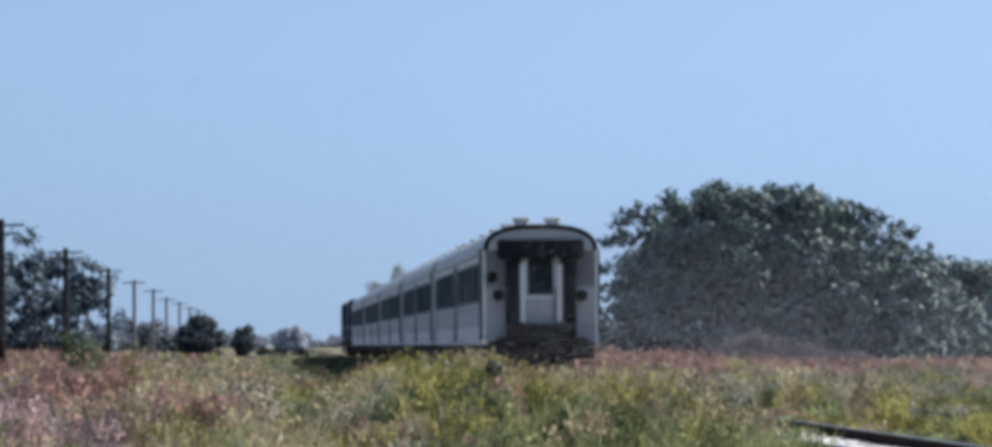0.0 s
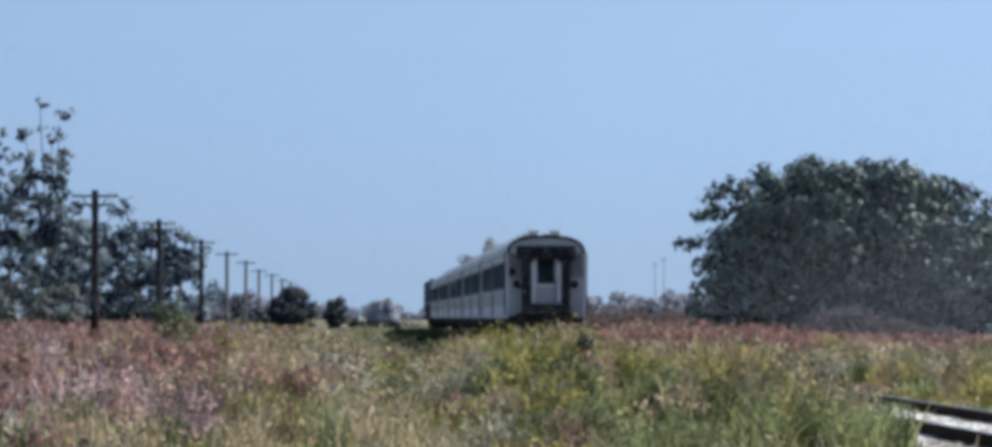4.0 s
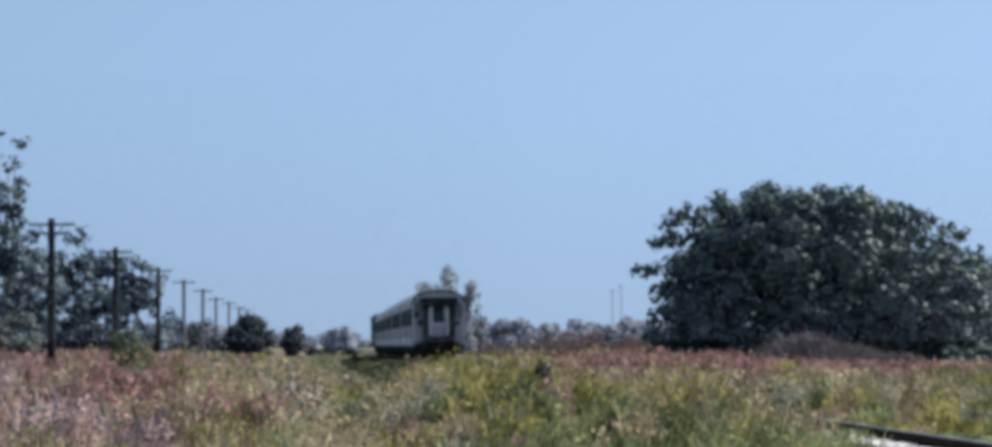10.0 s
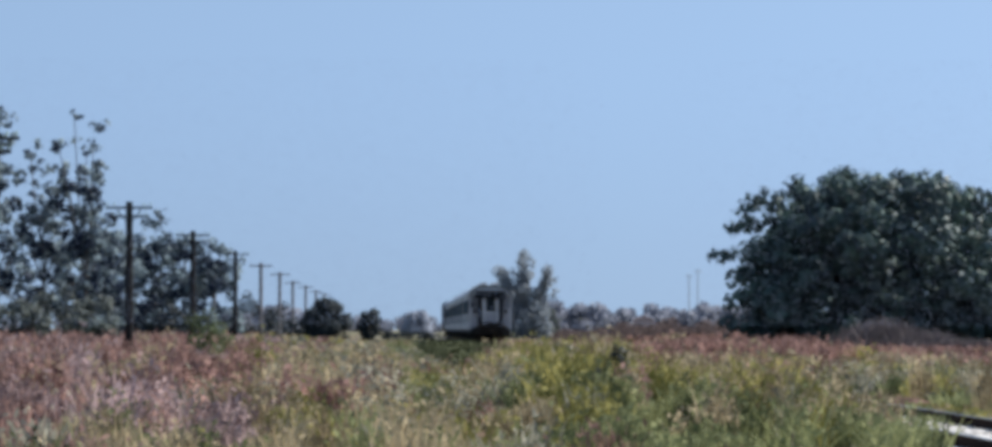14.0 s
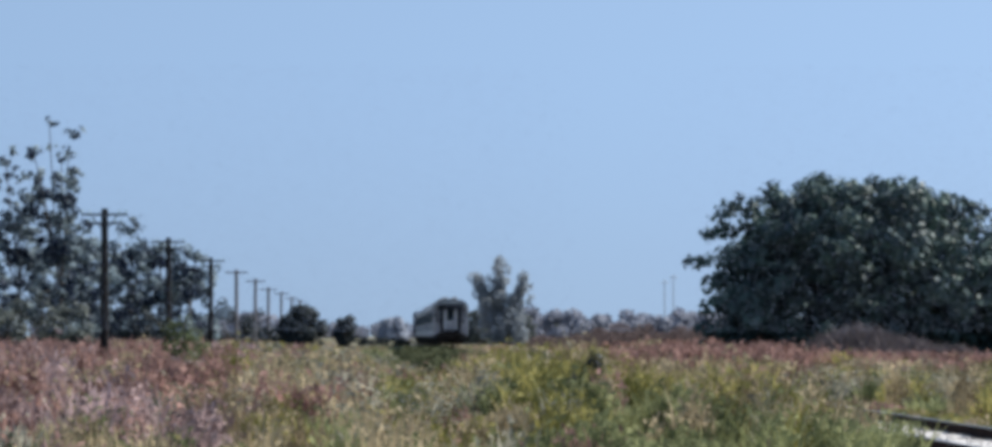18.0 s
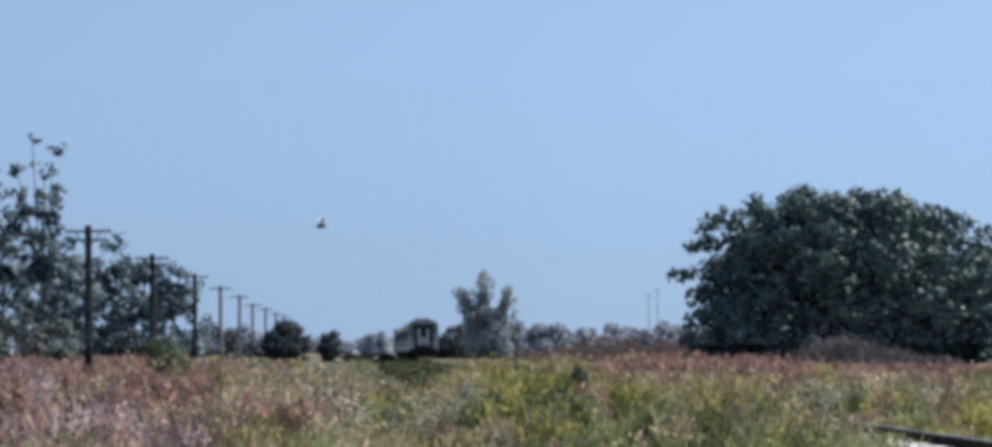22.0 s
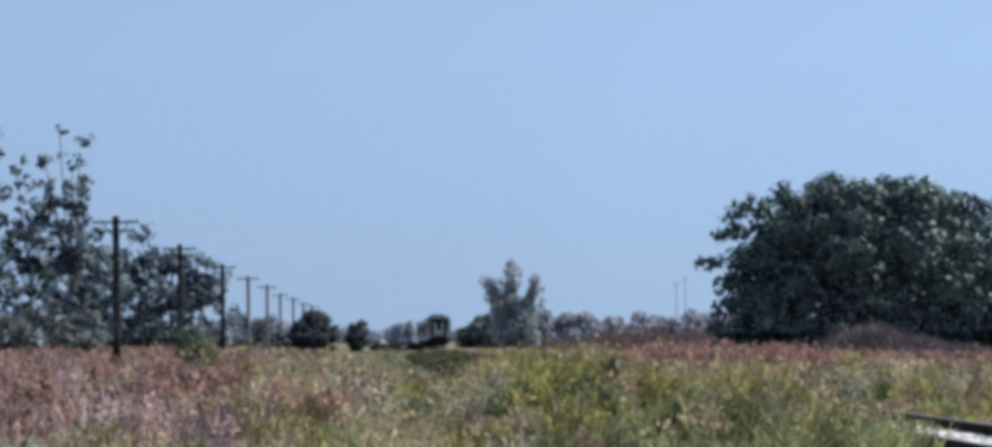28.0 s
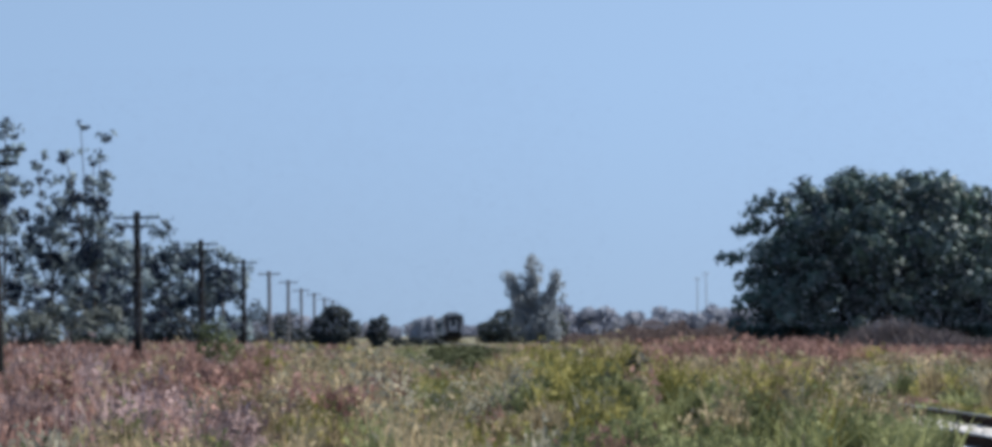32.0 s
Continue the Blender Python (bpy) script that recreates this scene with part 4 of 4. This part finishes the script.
def build_far_wood():
    """Woods along the horizon."""
    rng = np.random.default_rng(31)
    cs, rs = [], []
    for d, n, x0, x1, h in ((900, 90, 880, 1330, 8.5), (1300, 160, -500, 2400, 7.5), (620, 26, 400, 520, 5.5)):
        for k in range(n):
            view_col = rng.uniform(x0, x1)
            hh = h * rng.uniform(0.45, 1.1)
            w = rng.uniform(2.5, 5.0)
            for j in range(7):
                rr = rng.uniform(1.3, 2.4)
                cs.append((at_view_col(view_col, d) + rng.normal(0, w * 0.5), d + rng.normal(0, 6), GROUND + max(rr * 0.5, hh * rng.uniform(0.1, 1.0) - rr * 0.6)))
                rs.append(rr)
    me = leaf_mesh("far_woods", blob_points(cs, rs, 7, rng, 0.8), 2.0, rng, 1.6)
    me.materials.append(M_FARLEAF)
    tagged(new("far_woods", me), "distant belt of trees along the horizon, haze in its leaf colour", "woods", kind="stuff")
    # low red-brown scrub along the field's far edge
    cs, rs = [], []
    for k in range(420):
        d = rng.uniform(300, 380)
        view_col = rng.uniform(905, 1180)
        x = at_view_col(view_col, d)
        hh = 0.9 + 0.8 * noise.noise((view_col * 0.03, 4.0, 1.0)) + 0.5 * np.clip((view_col - 930) / 100, 0, 1)
        cs.append((x, d, float(relief(np.array(x), np.array(d))) + max(0.2, hh * rng.uniform(0.3, 1.1))))
        rs.append(rng.uniform(0.3, 0.6))
    me = leaf_mesh("red_scrub", blob_points(cs, rs, 130, rng, 0.9), 0.3, rng, 1.0)
    me.materials.append(M_SCRUB)
    tagged(new("red_scrub", me), "low red-brown leafless scrub along the field's edge", "scrub", kind="stuff")


def build_far_things():
    """A farmhouse and two steel masts on the horizon."""
    house = tagged(new("farmhouse"), "small pinkish rendered farmhouse among far trees", "house")
    part("wall", Geo().box(-2.8, 2.8, -3, 3, 0, 3.6), M_WALL, house)
    part("roof", Geo().loft([[(-3.1, y, 3.6), (3.1, y, 3.6), (0, y, 4.7)] for y in (-3.3, 3.3)]), M_TILE, house, "dull red tiled roof")
    for x in (-2.1, 1.2):
        part("window", Geo().box(x, x + 0.9, -3.04, -3.004, 1.2, 2.3), M_GLASS, house)
    part("door", Geo().box(-0.5, 0.4, -3.04, -3.004, 0.0, 2.1), M_SLEEPER, house)
    house.matrix_basis = pose(at_view_col(1046, 868), 868, GROUND + 0.44)
    for view_col, h in ((1117, 17.0), (1131, 18.5)):
        mast = tagged(new("radio_mast"), "thin grey steel mast far beyond the fields", "mast", "far masts")
        part("shaft", Geo().tube([(0, 0, 0), (0, 0, h * 0.5), (0, 0, h)], [0.22, 0.18, 0.13], 6), M_STEEL, mast)
        part("arm", Geo().tube([(-1.2, 0, h - 0.8), (1.2, 0, h - 0.8)], [0.1, 0.1], 5), M_STEEL, mast)
        mast.matrix_basis = pose(at_view_col(view_col, 900), 900, GROUND + 0.4)


def build_brush():
    """A heap of dry leafless brush before the great tree."""
    rng = np.random.default_rng(41)
    for view_col, d, rx, h, label in ((1425, 118, 1.9, 1.95, "greyish mauve heap of dry leafless brush"), (1374, 119, 1.1, 1.55, "low grey heap of dry brush"), (1490, 119, 1.9, 1.5, "wide greyish heap of dry leafless brush"), (1570, 121, 1.4, 1.1, "low grey heap of dry brush")):
        n = int(2600 * rx)
        p = rng.normal(size=(n, 3))
        p /= np.linalg.norm(p, axis=1)[:, None]
        p *= rng.uniform(0.3, 1, n)[:, None] ** 0.5
        p[:, 2] = np.abs(p[:, 2])
        base = np.stack([p[:, 0] * rx, p[:, 1] * rx * 0.7, p[:, 2] * (h - 0.3)], 1)
        me = blades_mesh("dry_brush", base, rng.uniform(0.2, 0.5, n), rng.uniform(0.015, 0.04, n), rng.uniform(0.1, 0.9, n), rng, 0.5)
        me.materials.append(M_TWIG)
        ob = tagged(new("dry_brush", me), label, "brush")
        ob.location = (at_view_col(view_col, d), d, GROUND)


# ---- poles ----
def build_poles():
    g = Geo()
    g.tube([(0, 0, 0), (0, 0, 3), (0, 0, 6.75)], [0.19, 0.17, 0.14], 10)
    pole = tagged(new("telegraph_pole"), "dark timber telegraph pole with two crossarms standing in grass", "telegraph pole", "poles along the line")
    part("post", g, M_POLE, pole)
    for z, w in ((6.50, 0.95), (6.14, 0.72)):
        arm = part("crossarm", Geo().box(-w, w, -0.16, -0.06, z - 0.045, z + 0.045, 0.01), M_POLE, pole)
        for k in range(4):
            x = (-0.92 + 0.28 * (k % 2) + (1.56 if k > 1 else 0)) * w
            part("insulator", Geo().tube([(x, -0.11, z + 0.05), (x, -0.11, z + 0.10), (x, -0.11, z + 0.14), (x, -0.11, z + 0.19)], [0.015, 0.015, 0.045, 0.03], 7), M_INSUL, arm, "small glass insulator")
    part("brace", Geo().tube([(-0.5, -0.11, 6.45), (0, -0.12, 5.75)], [0.02, 0.02], 5), M_POLE, pole)
    part("brace", Geo().tube([(0.5, -0.11, 6.45), (0, -0.12, 5.75)], [0.02, 0.02], 5), M_POLE, pole)
    rng = np.random.default_rng(3)
    pale = tagged(new("pale_pole"), "thin pale pole with one crossarm, haze in its colour", "telegraph pole", "far poles along the line")
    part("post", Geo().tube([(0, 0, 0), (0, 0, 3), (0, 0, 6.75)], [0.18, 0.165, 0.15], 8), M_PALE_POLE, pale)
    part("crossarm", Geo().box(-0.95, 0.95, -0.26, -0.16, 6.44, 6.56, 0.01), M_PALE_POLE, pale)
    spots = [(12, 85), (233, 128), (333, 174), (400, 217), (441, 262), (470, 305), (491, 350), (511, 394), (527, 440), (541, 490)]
    for view_col, d in spots:
        x = at_view_col(view_col, d)
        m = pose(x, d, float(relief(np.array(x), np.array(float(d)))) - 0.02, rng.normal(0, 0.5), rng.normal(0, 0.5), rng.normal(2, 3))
        if view_col in (12, 441):
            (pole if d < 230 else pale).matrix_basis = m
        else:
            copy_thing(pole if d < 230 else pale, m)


# ---- the train ----
HALF, SIDE_TOP, FLOOR, LONG = 1.52, 3.56, 1.15, 23.6


def roof_ring(y, k=1.0, n=14):
    """The roof's cross-section as a closed ring, at y; k shrinks it."""
    pts = []
    for i in range(n + 1):
        a = math.pi * i / n
        x = math.copysign(abs(math.cos(a)) ** 0.72, math.cos(a)) * HALF * (0.5 + 0.5 * k)
        pts.append((x, y, SIDE_TOP + math.sin(a) ** 0.85 * 0.69 * k))
    return pts


def wheelset(parent, y):
    for s in (-1, 1):
        w = Geo()
        w.tube([(s * 0.66, y, 0.46), (s * 0.70, y, 0.46), (s * 0.70, y, 0.46), (s * 0.79, y, 0.46)], [0.485, 0.485, 0.46, 0.455], 22)
        part("wheel", w, M_WHEEL, parent, "steel wheel")
    part("axle", Geo().tube([(-0.98, y, 0.46), (0.98, y, 0.46)], [0.08, 0.08], 8), M_UNDER, parent)


def bogie(coach, y):
    b = Geo()
    for s in (-1, 1):
        b.box(s * 0.98 - 0.07, s * 0.98 + 0.07, y - 1.75, y + 1.75, 0.52, 0.74, 0.02)
        b.box(s * 0.98 - 0.1, s * 0.98 + 0.1, y - 1.45, y - 1.05, 0.30, 0.56, 0.02)
        b.box(s * 0.98 - 0.1, s * 0.98 + 0.1, y + 1.05, y + 1.45, 0.30, 0.56, 0.02)
    b.box(-1.0, 1.0, y - 0.25, y + 0.25, 0.55, 0.8, 0.03)
    o = part("bogie", b, M_UNDER, coach, "dirty steel bogie")
    wheelset(o, y - 1.25)
    wheelset(o, y + 1.25)


def coach_shell(coach, white):
    """Sides with window openings, roof, floor and ends; the rear end is at y = 0."""
    bays = [2.3 + 1.9 * k for k in range(5)] + [13.7 + 1.9 * k for k in range(5)]
    w0, w1, z0, z1 = -0.84, 0.84, 2.18, 3.28
    for s in (-1, 1):
        g = Geo()
        xo, xi = s * HALF, s * (HALF - 0.07)
        a, b = min(xo, xi), max(xo, xi)
        g.box(a, b, 0.0, LONG, FLOOR - 0.08, z0)
        g.box(a, b, 0.0, LONG, z1, SIDE_TOP)
        cuts = [0.0]
        for y in bays:
            cuts += [y + w0, y + w1]
        cuts.append(LONG)
        for k in range(0, len(cuts), 2):
            g.box(a, b, cuts[k], cuts[k + 1], z0, z1)
        part("side_wall", g, white, coach, "off-white painted side wall")
        part("sill_strip", Geo().box(min(s * 1.52, s * 1.55), max(s * 1.52, s * 1.55), 1.2, LONG - 1.2, z0 - 0.13, z0 - 0.06), M_GREY, coach)
        part("cant_rail", Geo().box(min(s * 1.52, s * 1.56), max(s * 1.52, s * 1.56), 0.0, LONG, SIDE_TOP - 0.1, SIDE_TOP - 0.02), M_ROOF, coach)
        for y in bays:
            fr = Geo()
            fa, fb = min(s * 1.44, s * 1.535), max(s * 1.44, s * 1.535)
            fr.box(fa, fb, y + w0, y + w0 + 0.07, z0, z1).box(fa, fb, y + w1 - 0.07, y + w1, z0, z1)
            fr.box(fa, fb, y + w0 + 0.07, y + w1 - 0.07, z1 - 0.07, z1).box(fa, fb, y + w0 + 0.07, y + w1 - 0.07, z0, z0 + 0.07)
            wo = part("window_frame", fr, M_TEAL, coach, "blue-green window frame")
            part("vent_grille", Geo().box(min(s * 1.52, s * 1.532), max(s * 1.52, s * 1.532), y - 0.22, y + 0.22, 1.55, 2.02), M_TEAL, coach, "small dark vent grille")
            part("pane", Geo().box(min(s * 1.475, s * 1.485), max(s * 1.475, s * 1.485), y + w0 + 0.07, y + w1 - 0.07, z0 + 0.07, z1 - 0.07), M_GLASS, wo, "dark window pane")
        mid = part("centre_door", Geo().box(min(s * 1.52, s * 1.545), max(s * 1.52, s * 1.545), 11.12, 12.48, FLOOR, 3.40), M_TEAL, coach, "dark blue-green double door")
        for y in (11.46, 12.14):
            part("door_window", Geo().box(min(s * 1.545, s * 1.551), max(s * 1.545, s * 1.551), y - 0.22, y + 0.22, 2.2, 3.15), M_GLASS, mid)
        part("step", Geo().box(min(s * 1.15, s * 1.48), max(s * 1.15, s * 1.48), 11.2, 12.4, 0.55, 0.62), M_UNDER, coach)
        for y in (0.92, LONG - 0.92):
            d = part("side_door", Geo().box(min(s * 1.52, s * 1.54), max(s * 1.52, s * 1.54), y - 0.4, y + 0.4, FLOOR, 3.35, 0.0), M_GREY, coach, "grey vestibule door")
            part("door_window", Geo().box(min(s * 1.54, s * 1.546), max(s * 1.54, s * 1.546), y - 0.22, y + 0.22, 2.3, 3.1), M_GLASS, d)
            part("step", Geo().box(min(s * 1.15, s * 1.45), max(s * 1.15, s * 1.45), y - 0.4, y + 0.4, 0.55, 0.6), M_UNDER, coach)
        lad = Geo()
        for q in (0.14, 0.34):
            lad.tube([(s * 1.57, q, 1.2), (s * 1.57, q, 3.6)], [0.022, 0.022], 6)
        for k in range(8):
            lad.tube([(s * 1.57, 0.12, 1.3 + 0.3 * k), (s * 1.57, 0.36, 1.3 + 0.3 * k)], [0.02, 0.02], 6)
        part("ladder", lad, M_BLACK, coach, "black steel end ladder")
    part("roof", Geo().loft([roof_ring(-0.06), roof_ring(0.3), roof_ring(LONG - 0.3), roof_ring(LONG + 0.06)]), M_ROOF, coach, "silver-grey arched roof", smooth=False)
    for k in range(6):
        y = 1.0 + k * 4.3
        for s in (-0.42, 0.42):
            v = Geo().box(s - 0.17, s + 0.17, y - 0.26, y + 0.26, 4.09, 4.36, 0.03)
            v.box(s - 0.22, s + 0.22, y - 0.3, y + 0.3, 4.36, 4.46, 0.02)
            part("roof_vent", v, M_ROOF, coach, "small roof ventilator")
    part("floor", Geo().box(-1.43, 1.43, 0.08, LONG - 0.08, FLOOR - 0.1, FLOOR), M_UNDER, coach)
    part("underframe", Geo().box(-1.42, 1.42, 0.0, LONG, 0.74, FLOOR - 0.1, 0.03), M_UNDER, coach, "black steel underframe")
    part("battery_box", Geo().box(-1.3, -0.6, 9.2, 11.6, 0.42, 0.738, 0.04), M_UNDER, coach)
    part("equipment_box", Geo().box(0.6, 1.3, 11.0, 14.2, 0.42, 0.738, 0.04), M_UNDER, coach)
    bogie(coach, 3.4)
    bogie(coach, LONG - 3.4)


def coach_end(coach, y, way):
    """An end wall at y that looks along way (-1 back, 1 forward): door, gangway frame, buffers."""
    def yy(a, b):
        return (min(y + way * a, y + way * b), max(y + way * a, y + way * b))
    e0, e1 = yy(-0.10, 0.0)
    for x0, x1 in ((-1.45, -0.5), (0.5, 1.45)):
        part("end_wall", Geo().box(x0, x1, e0, e1, FLOOR - 0.08, 2.6), M_GREY, coach, "pale grey end wall")
    g = Geo().box(-1.45, -0.5, e0, e1, 2.6, SIDE_TOP).box(0.5, 1.45, e0, e1, 2.6, SIDE_TOP).box(-0.5, 0.5, e0, e1, 3.50, SIDE_TOP)
    part("upper_end_wall", g, M_UPPER_END, coach, "darker grey upper end wall")
    a, b = yy(-0.08, -0.03)
    d = Geo().box(-0.5, 0.5, a, b, FLOOR, 2.38).box(-0.5, -0.34, a, b, 2.38, 3.50).box(0.34, 0.5, a, b, 2.38, 3.50).box(-0.34, 0.34, a, b, 3.44, 3.50)
    door = part("end_door", d, M_WHITE, coach, "pale end door with a tall dark window")
    a, b = yy(-0.06, -0.045)
    part("door_window", Geo().box(-0.34, 0.34, a, b, 2.38, 3.44), M_GLASS, door, "dark door window")
    a, b = yy(-0.03, 0.03)
    part("door_panel", Geo().box(-0.42, 0.42, a, b, 1.4, 2.25, 0.02), M_GREY, door)
    part("handrail", Geo().tube([(0.4, y + way * 0.05, 1.7), (0.4, y + way * 0.05, 2.6)], [0.018, 0.018], 6), M_BLACK, door)
    a, b = yy(0.0, 0.30)
    part("gangway_frame", Geo().box(-0.93, -0.58, a, b, 1.624, 3.32, 0.03), M_BLACK, coach, "black rubber gangway post")
    part("gangway_frame", Geo().box(0.58, 0.93, a, b, 1.624, 3.32, 0.03), M_BLACK, coach, "black rubber gangway post")
    a, b = yy(0.0, 0.36)
    part("gangway_hood", Geo().box(-1.14, 1.14, a, b, 3.324, 3.86, 0.06), M_BLACK, coach, "black gangway hood")
    a, b = yy(0.0, 0.22)
    for s in (-0.49, 0.49):
        part("gangway_pillar", Geo().box(s - 0.075, s + 0.075, a, b, 1.65, 3.2, 0.015), M_WHITE, coach, "white pillar beside the end door")
    a, b = yy(0.0, 0.34)
    part("footplate", Geo().box(-0.93, 0.93, a, b, 1.16, 1.62, 0.02), M_UNDER, coach)
    a, b = yy(0.0, 0.14)
    beam = part("buffer_beam", Geo().box(-1.42, 1.42, a, b, 0.68, 1.15, 0.03), M_UNDER, coach, "black buffer beam")
    for s in (-1.0, 1.0):
        q = [y + way * k for k in (0.14, 0.45, 0.46, 0.52)]
        part("buffer", Geo().tube([(s, q[0], 1.0), (s, q[1], 1.0), (s, q[2], 1.0), (s, q[3], 1.0)], [0.14, 0.12, 0.29, 0.27], 14), M_UNDER, coach, "round black buffer")
    a, b = yy(0.14, 0.62)
    part("coupler", Geo().box(-0.14, 0.14, a, b, 0.86, 1.1, 0.03), M_UNDER, coach)
    for x, z in ((-1.30, 2.86), (-1.12, 2.38), (1.10, 2.36)):
        q = [y + way * k for k in (0.0, 0.10, 0.11)]
        lamp = part("tail_lamp", Geo().tube([(x, q[0], z), (x, q[1], z), (x, q[2], z)], [0.15, 0.15, 0.13], 14), M_BLACK, coach, "dark round tail lamp")
        part("lens", Geo().tube([(x, q[2] + way * 0.001, z), (x, q[2] + way * 0.02, z)], [0.06, 0.045], 12), M_LAMP, lamp, "dull dark red lens")
    a, b = yy(0.0, 0.09)
    rim = roof_ring(0)
    g = Geo()
    g.loft([[(x, yq, z) for x, _, z in rim] + [(x * 0.92, yq, SIDE_TOP + (z - SIDE_TOP) * 0.82 + 0.001) for x, _, z in rim[::-1]] for yq in (a, b)])
    part("roof_rim", g, M_BLACK, coach, "dark rim round the roof end")
    part("end_fascia", Geo().loft([[(x * 0.92, yq, SIDE_TOP + (z - SIDE_TOP) * 0.82) for x, _, z in rim] for yq in yy(0.0, 0.03)]), M_FASCIA, coach, "dark grey arched fascia")


def build_coach():
    coach = tagged(new("passenger_coach"), "weathered white passenger coach with dark windows and silver roof", "railway coach", "coaches of the train")
    coach_shell(coach, M_WHITE)
    coach_end(coach, 0.0, -1)
    coach_end(coach, LONG, 1)
    return coach


def build_locomotive():
    loco = tagged(new("diesel_locomotive"), "dark blue diesel locomotive at the head of the train", "locomotive")
    long = 17.5
    part("frame", Geo().box(-1.4, 1.4, 0, long, 0.95, 1.35, 0.04), M_UNDER, loco)
    part("hood", Geo().box(-0.95, 0.95, 0.8, 12.5, 1.351, 3.95, 0.2), M_LOCO, loco, "dark blue engine hood")
    part("cab", Geo().box(-1.45, 1.45, 12.51, 15.2, 1.351, 4.25, 0.22), M_LOCO, loco, "dark blue cab")
    part("nose", Geo().box(-0.95, 0.95, 15.21, 17.1, 1.351, 2.9, 0.2), M_LOCO, loco)
    for s in (-0.6, 0.6):
        part("cab_window", Geo().box(s - 0.4, s + 0.4, 12.49, 12.508, 3.0, 3.7), M_GLASS, loco)
    for k in range(4):
        part("radiator_grille", Geo().box(-0.97, -0.951, 1.6 + k * 2.4, 3.4 + k * 2.4, 2.4, 3.4), M_BLACK, loco)
    part("exhaust", Geo().tube([(0, 7, 3.95), (0, 7, 4.35)], [0.22, 0.2], 12), M_BLACK, loco)
    part("fuel_tank", Geo().box(-1.2, 1.2, 6.8, 10.6, 0.4, 0.95, 0.1), M_UNDER, loco)
    for s in (-1, 1):
        part("handrail", Geo().tube([(s * 1.35, 0.4, 2.3), (s * 1.35, 12.4, 2.3)], [0.025, 0.025], 6), M_WHITE, loco, "white handrail")
    bogie(loco, 3.3)
    bogie(loco, 14.0)
    return loco


COACHES = 5
PITCH = LONG + 0.95


def rear_y(t):
    """How far down the line the last coach's end is."""
    return 82.5 + 9.0 * t + 0.09 * t * t


def on_line(y):
    return pose(float(track_x(y)), y, 0, 0, 0, track_turn(y + 11))


coach = build_coach()
train = [coach]
for k in range(1, COACHES):
    train.append(copy_thing(coach, on_line(rear_y(0) + k * PITCH)))
tagged(coach, "weathered white last passenger coach with black gangway and tail lamps")
loco = build_locomotive()
second_loco = copy_thing(loco, on_line(rear_y(0) + COACHES * PITCH + 18.8))


def motions():
    times = [0, 1, 2, 3.5, 5, 7, 9, 11, 13, 15, 17, 19, 21, 23, 25, 27, 29, 30.5, 32]
    for k, c in enumerate(train):
        walk(c, [(t, on_line(rear_y(t) + k * PITCH)) for t in times])
    drift = ((0, 0), (1, 0.4), (2, 0.9), (3.5, 2.2), (5.5, 5.2), (7, 7.8), (8.5, 11.5), (10, 18), (12, 32), (16, 70), (32, 210))
    walk(dust, [(t, pose(14.6 + x, 112 + 0.5 * x, GROUND)) for t, x in drift])
    blown = ((0, 0), (1, 0.5), (2, 1.5), (3.5, 5), (5.5, 13), (8, 30), (12, 60), (32, 230))
    walk(trail, [(t, pose(8.0 + x, 68 + 0.3 * x, GROUND)) for t, x in blown])
    sway = ((0, 4), (3, 8), (6, 3), (9, 6), (12, 10), (14, 6), (17, 12), (19, 8), (21, 12), (23, 5), (25, 22), (27, 30), (28, 35), (29, 40), (30, 38), (31, 42), (32, 40))
    walk(dock, [(t, pose(at_view_col(976, 46), 46, GROUND, 0, 15 + 0.24 * a, 0)) for t, a in sway])
    crossing = ((0, -0.3, -0.23), (21.5, -0.28, -0.22), (21.7, -0.2, 0.9), (21.9, -0.138, 1.175), (22.0, -0.112, 1.219), (22.1, -0.085, 1.206), (22.2, -0.044, 1.199), (22.3, 0.094, 1.212), (22.5, 0.25, 0.8), (22.8, 0.4, -0.22), (32, 0.4, -0.23))
    walk(fly, [(t, pose(x, 3.0, z, 0, 0, 20)) for t, x, z in crossing])
    walk(loco, [(t, on_line(rear_y(t) + COACHES * PITCH + 0.3)) for t in times])
    walk(second_loco, [(t, on_line(rear_y(t) + COACHES * PITCH + 18.8)) for t in times])


build_ground()
build_poles()
build_trees()
build_weeds()
build_shadow_weeds()
dust = build_dust()
trail = build_trail()
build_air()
dock = build_dock()
fly = build_fly()
build_far_wood()
build_far_things()
build_brush()
build_grass()
build_track()
motions()
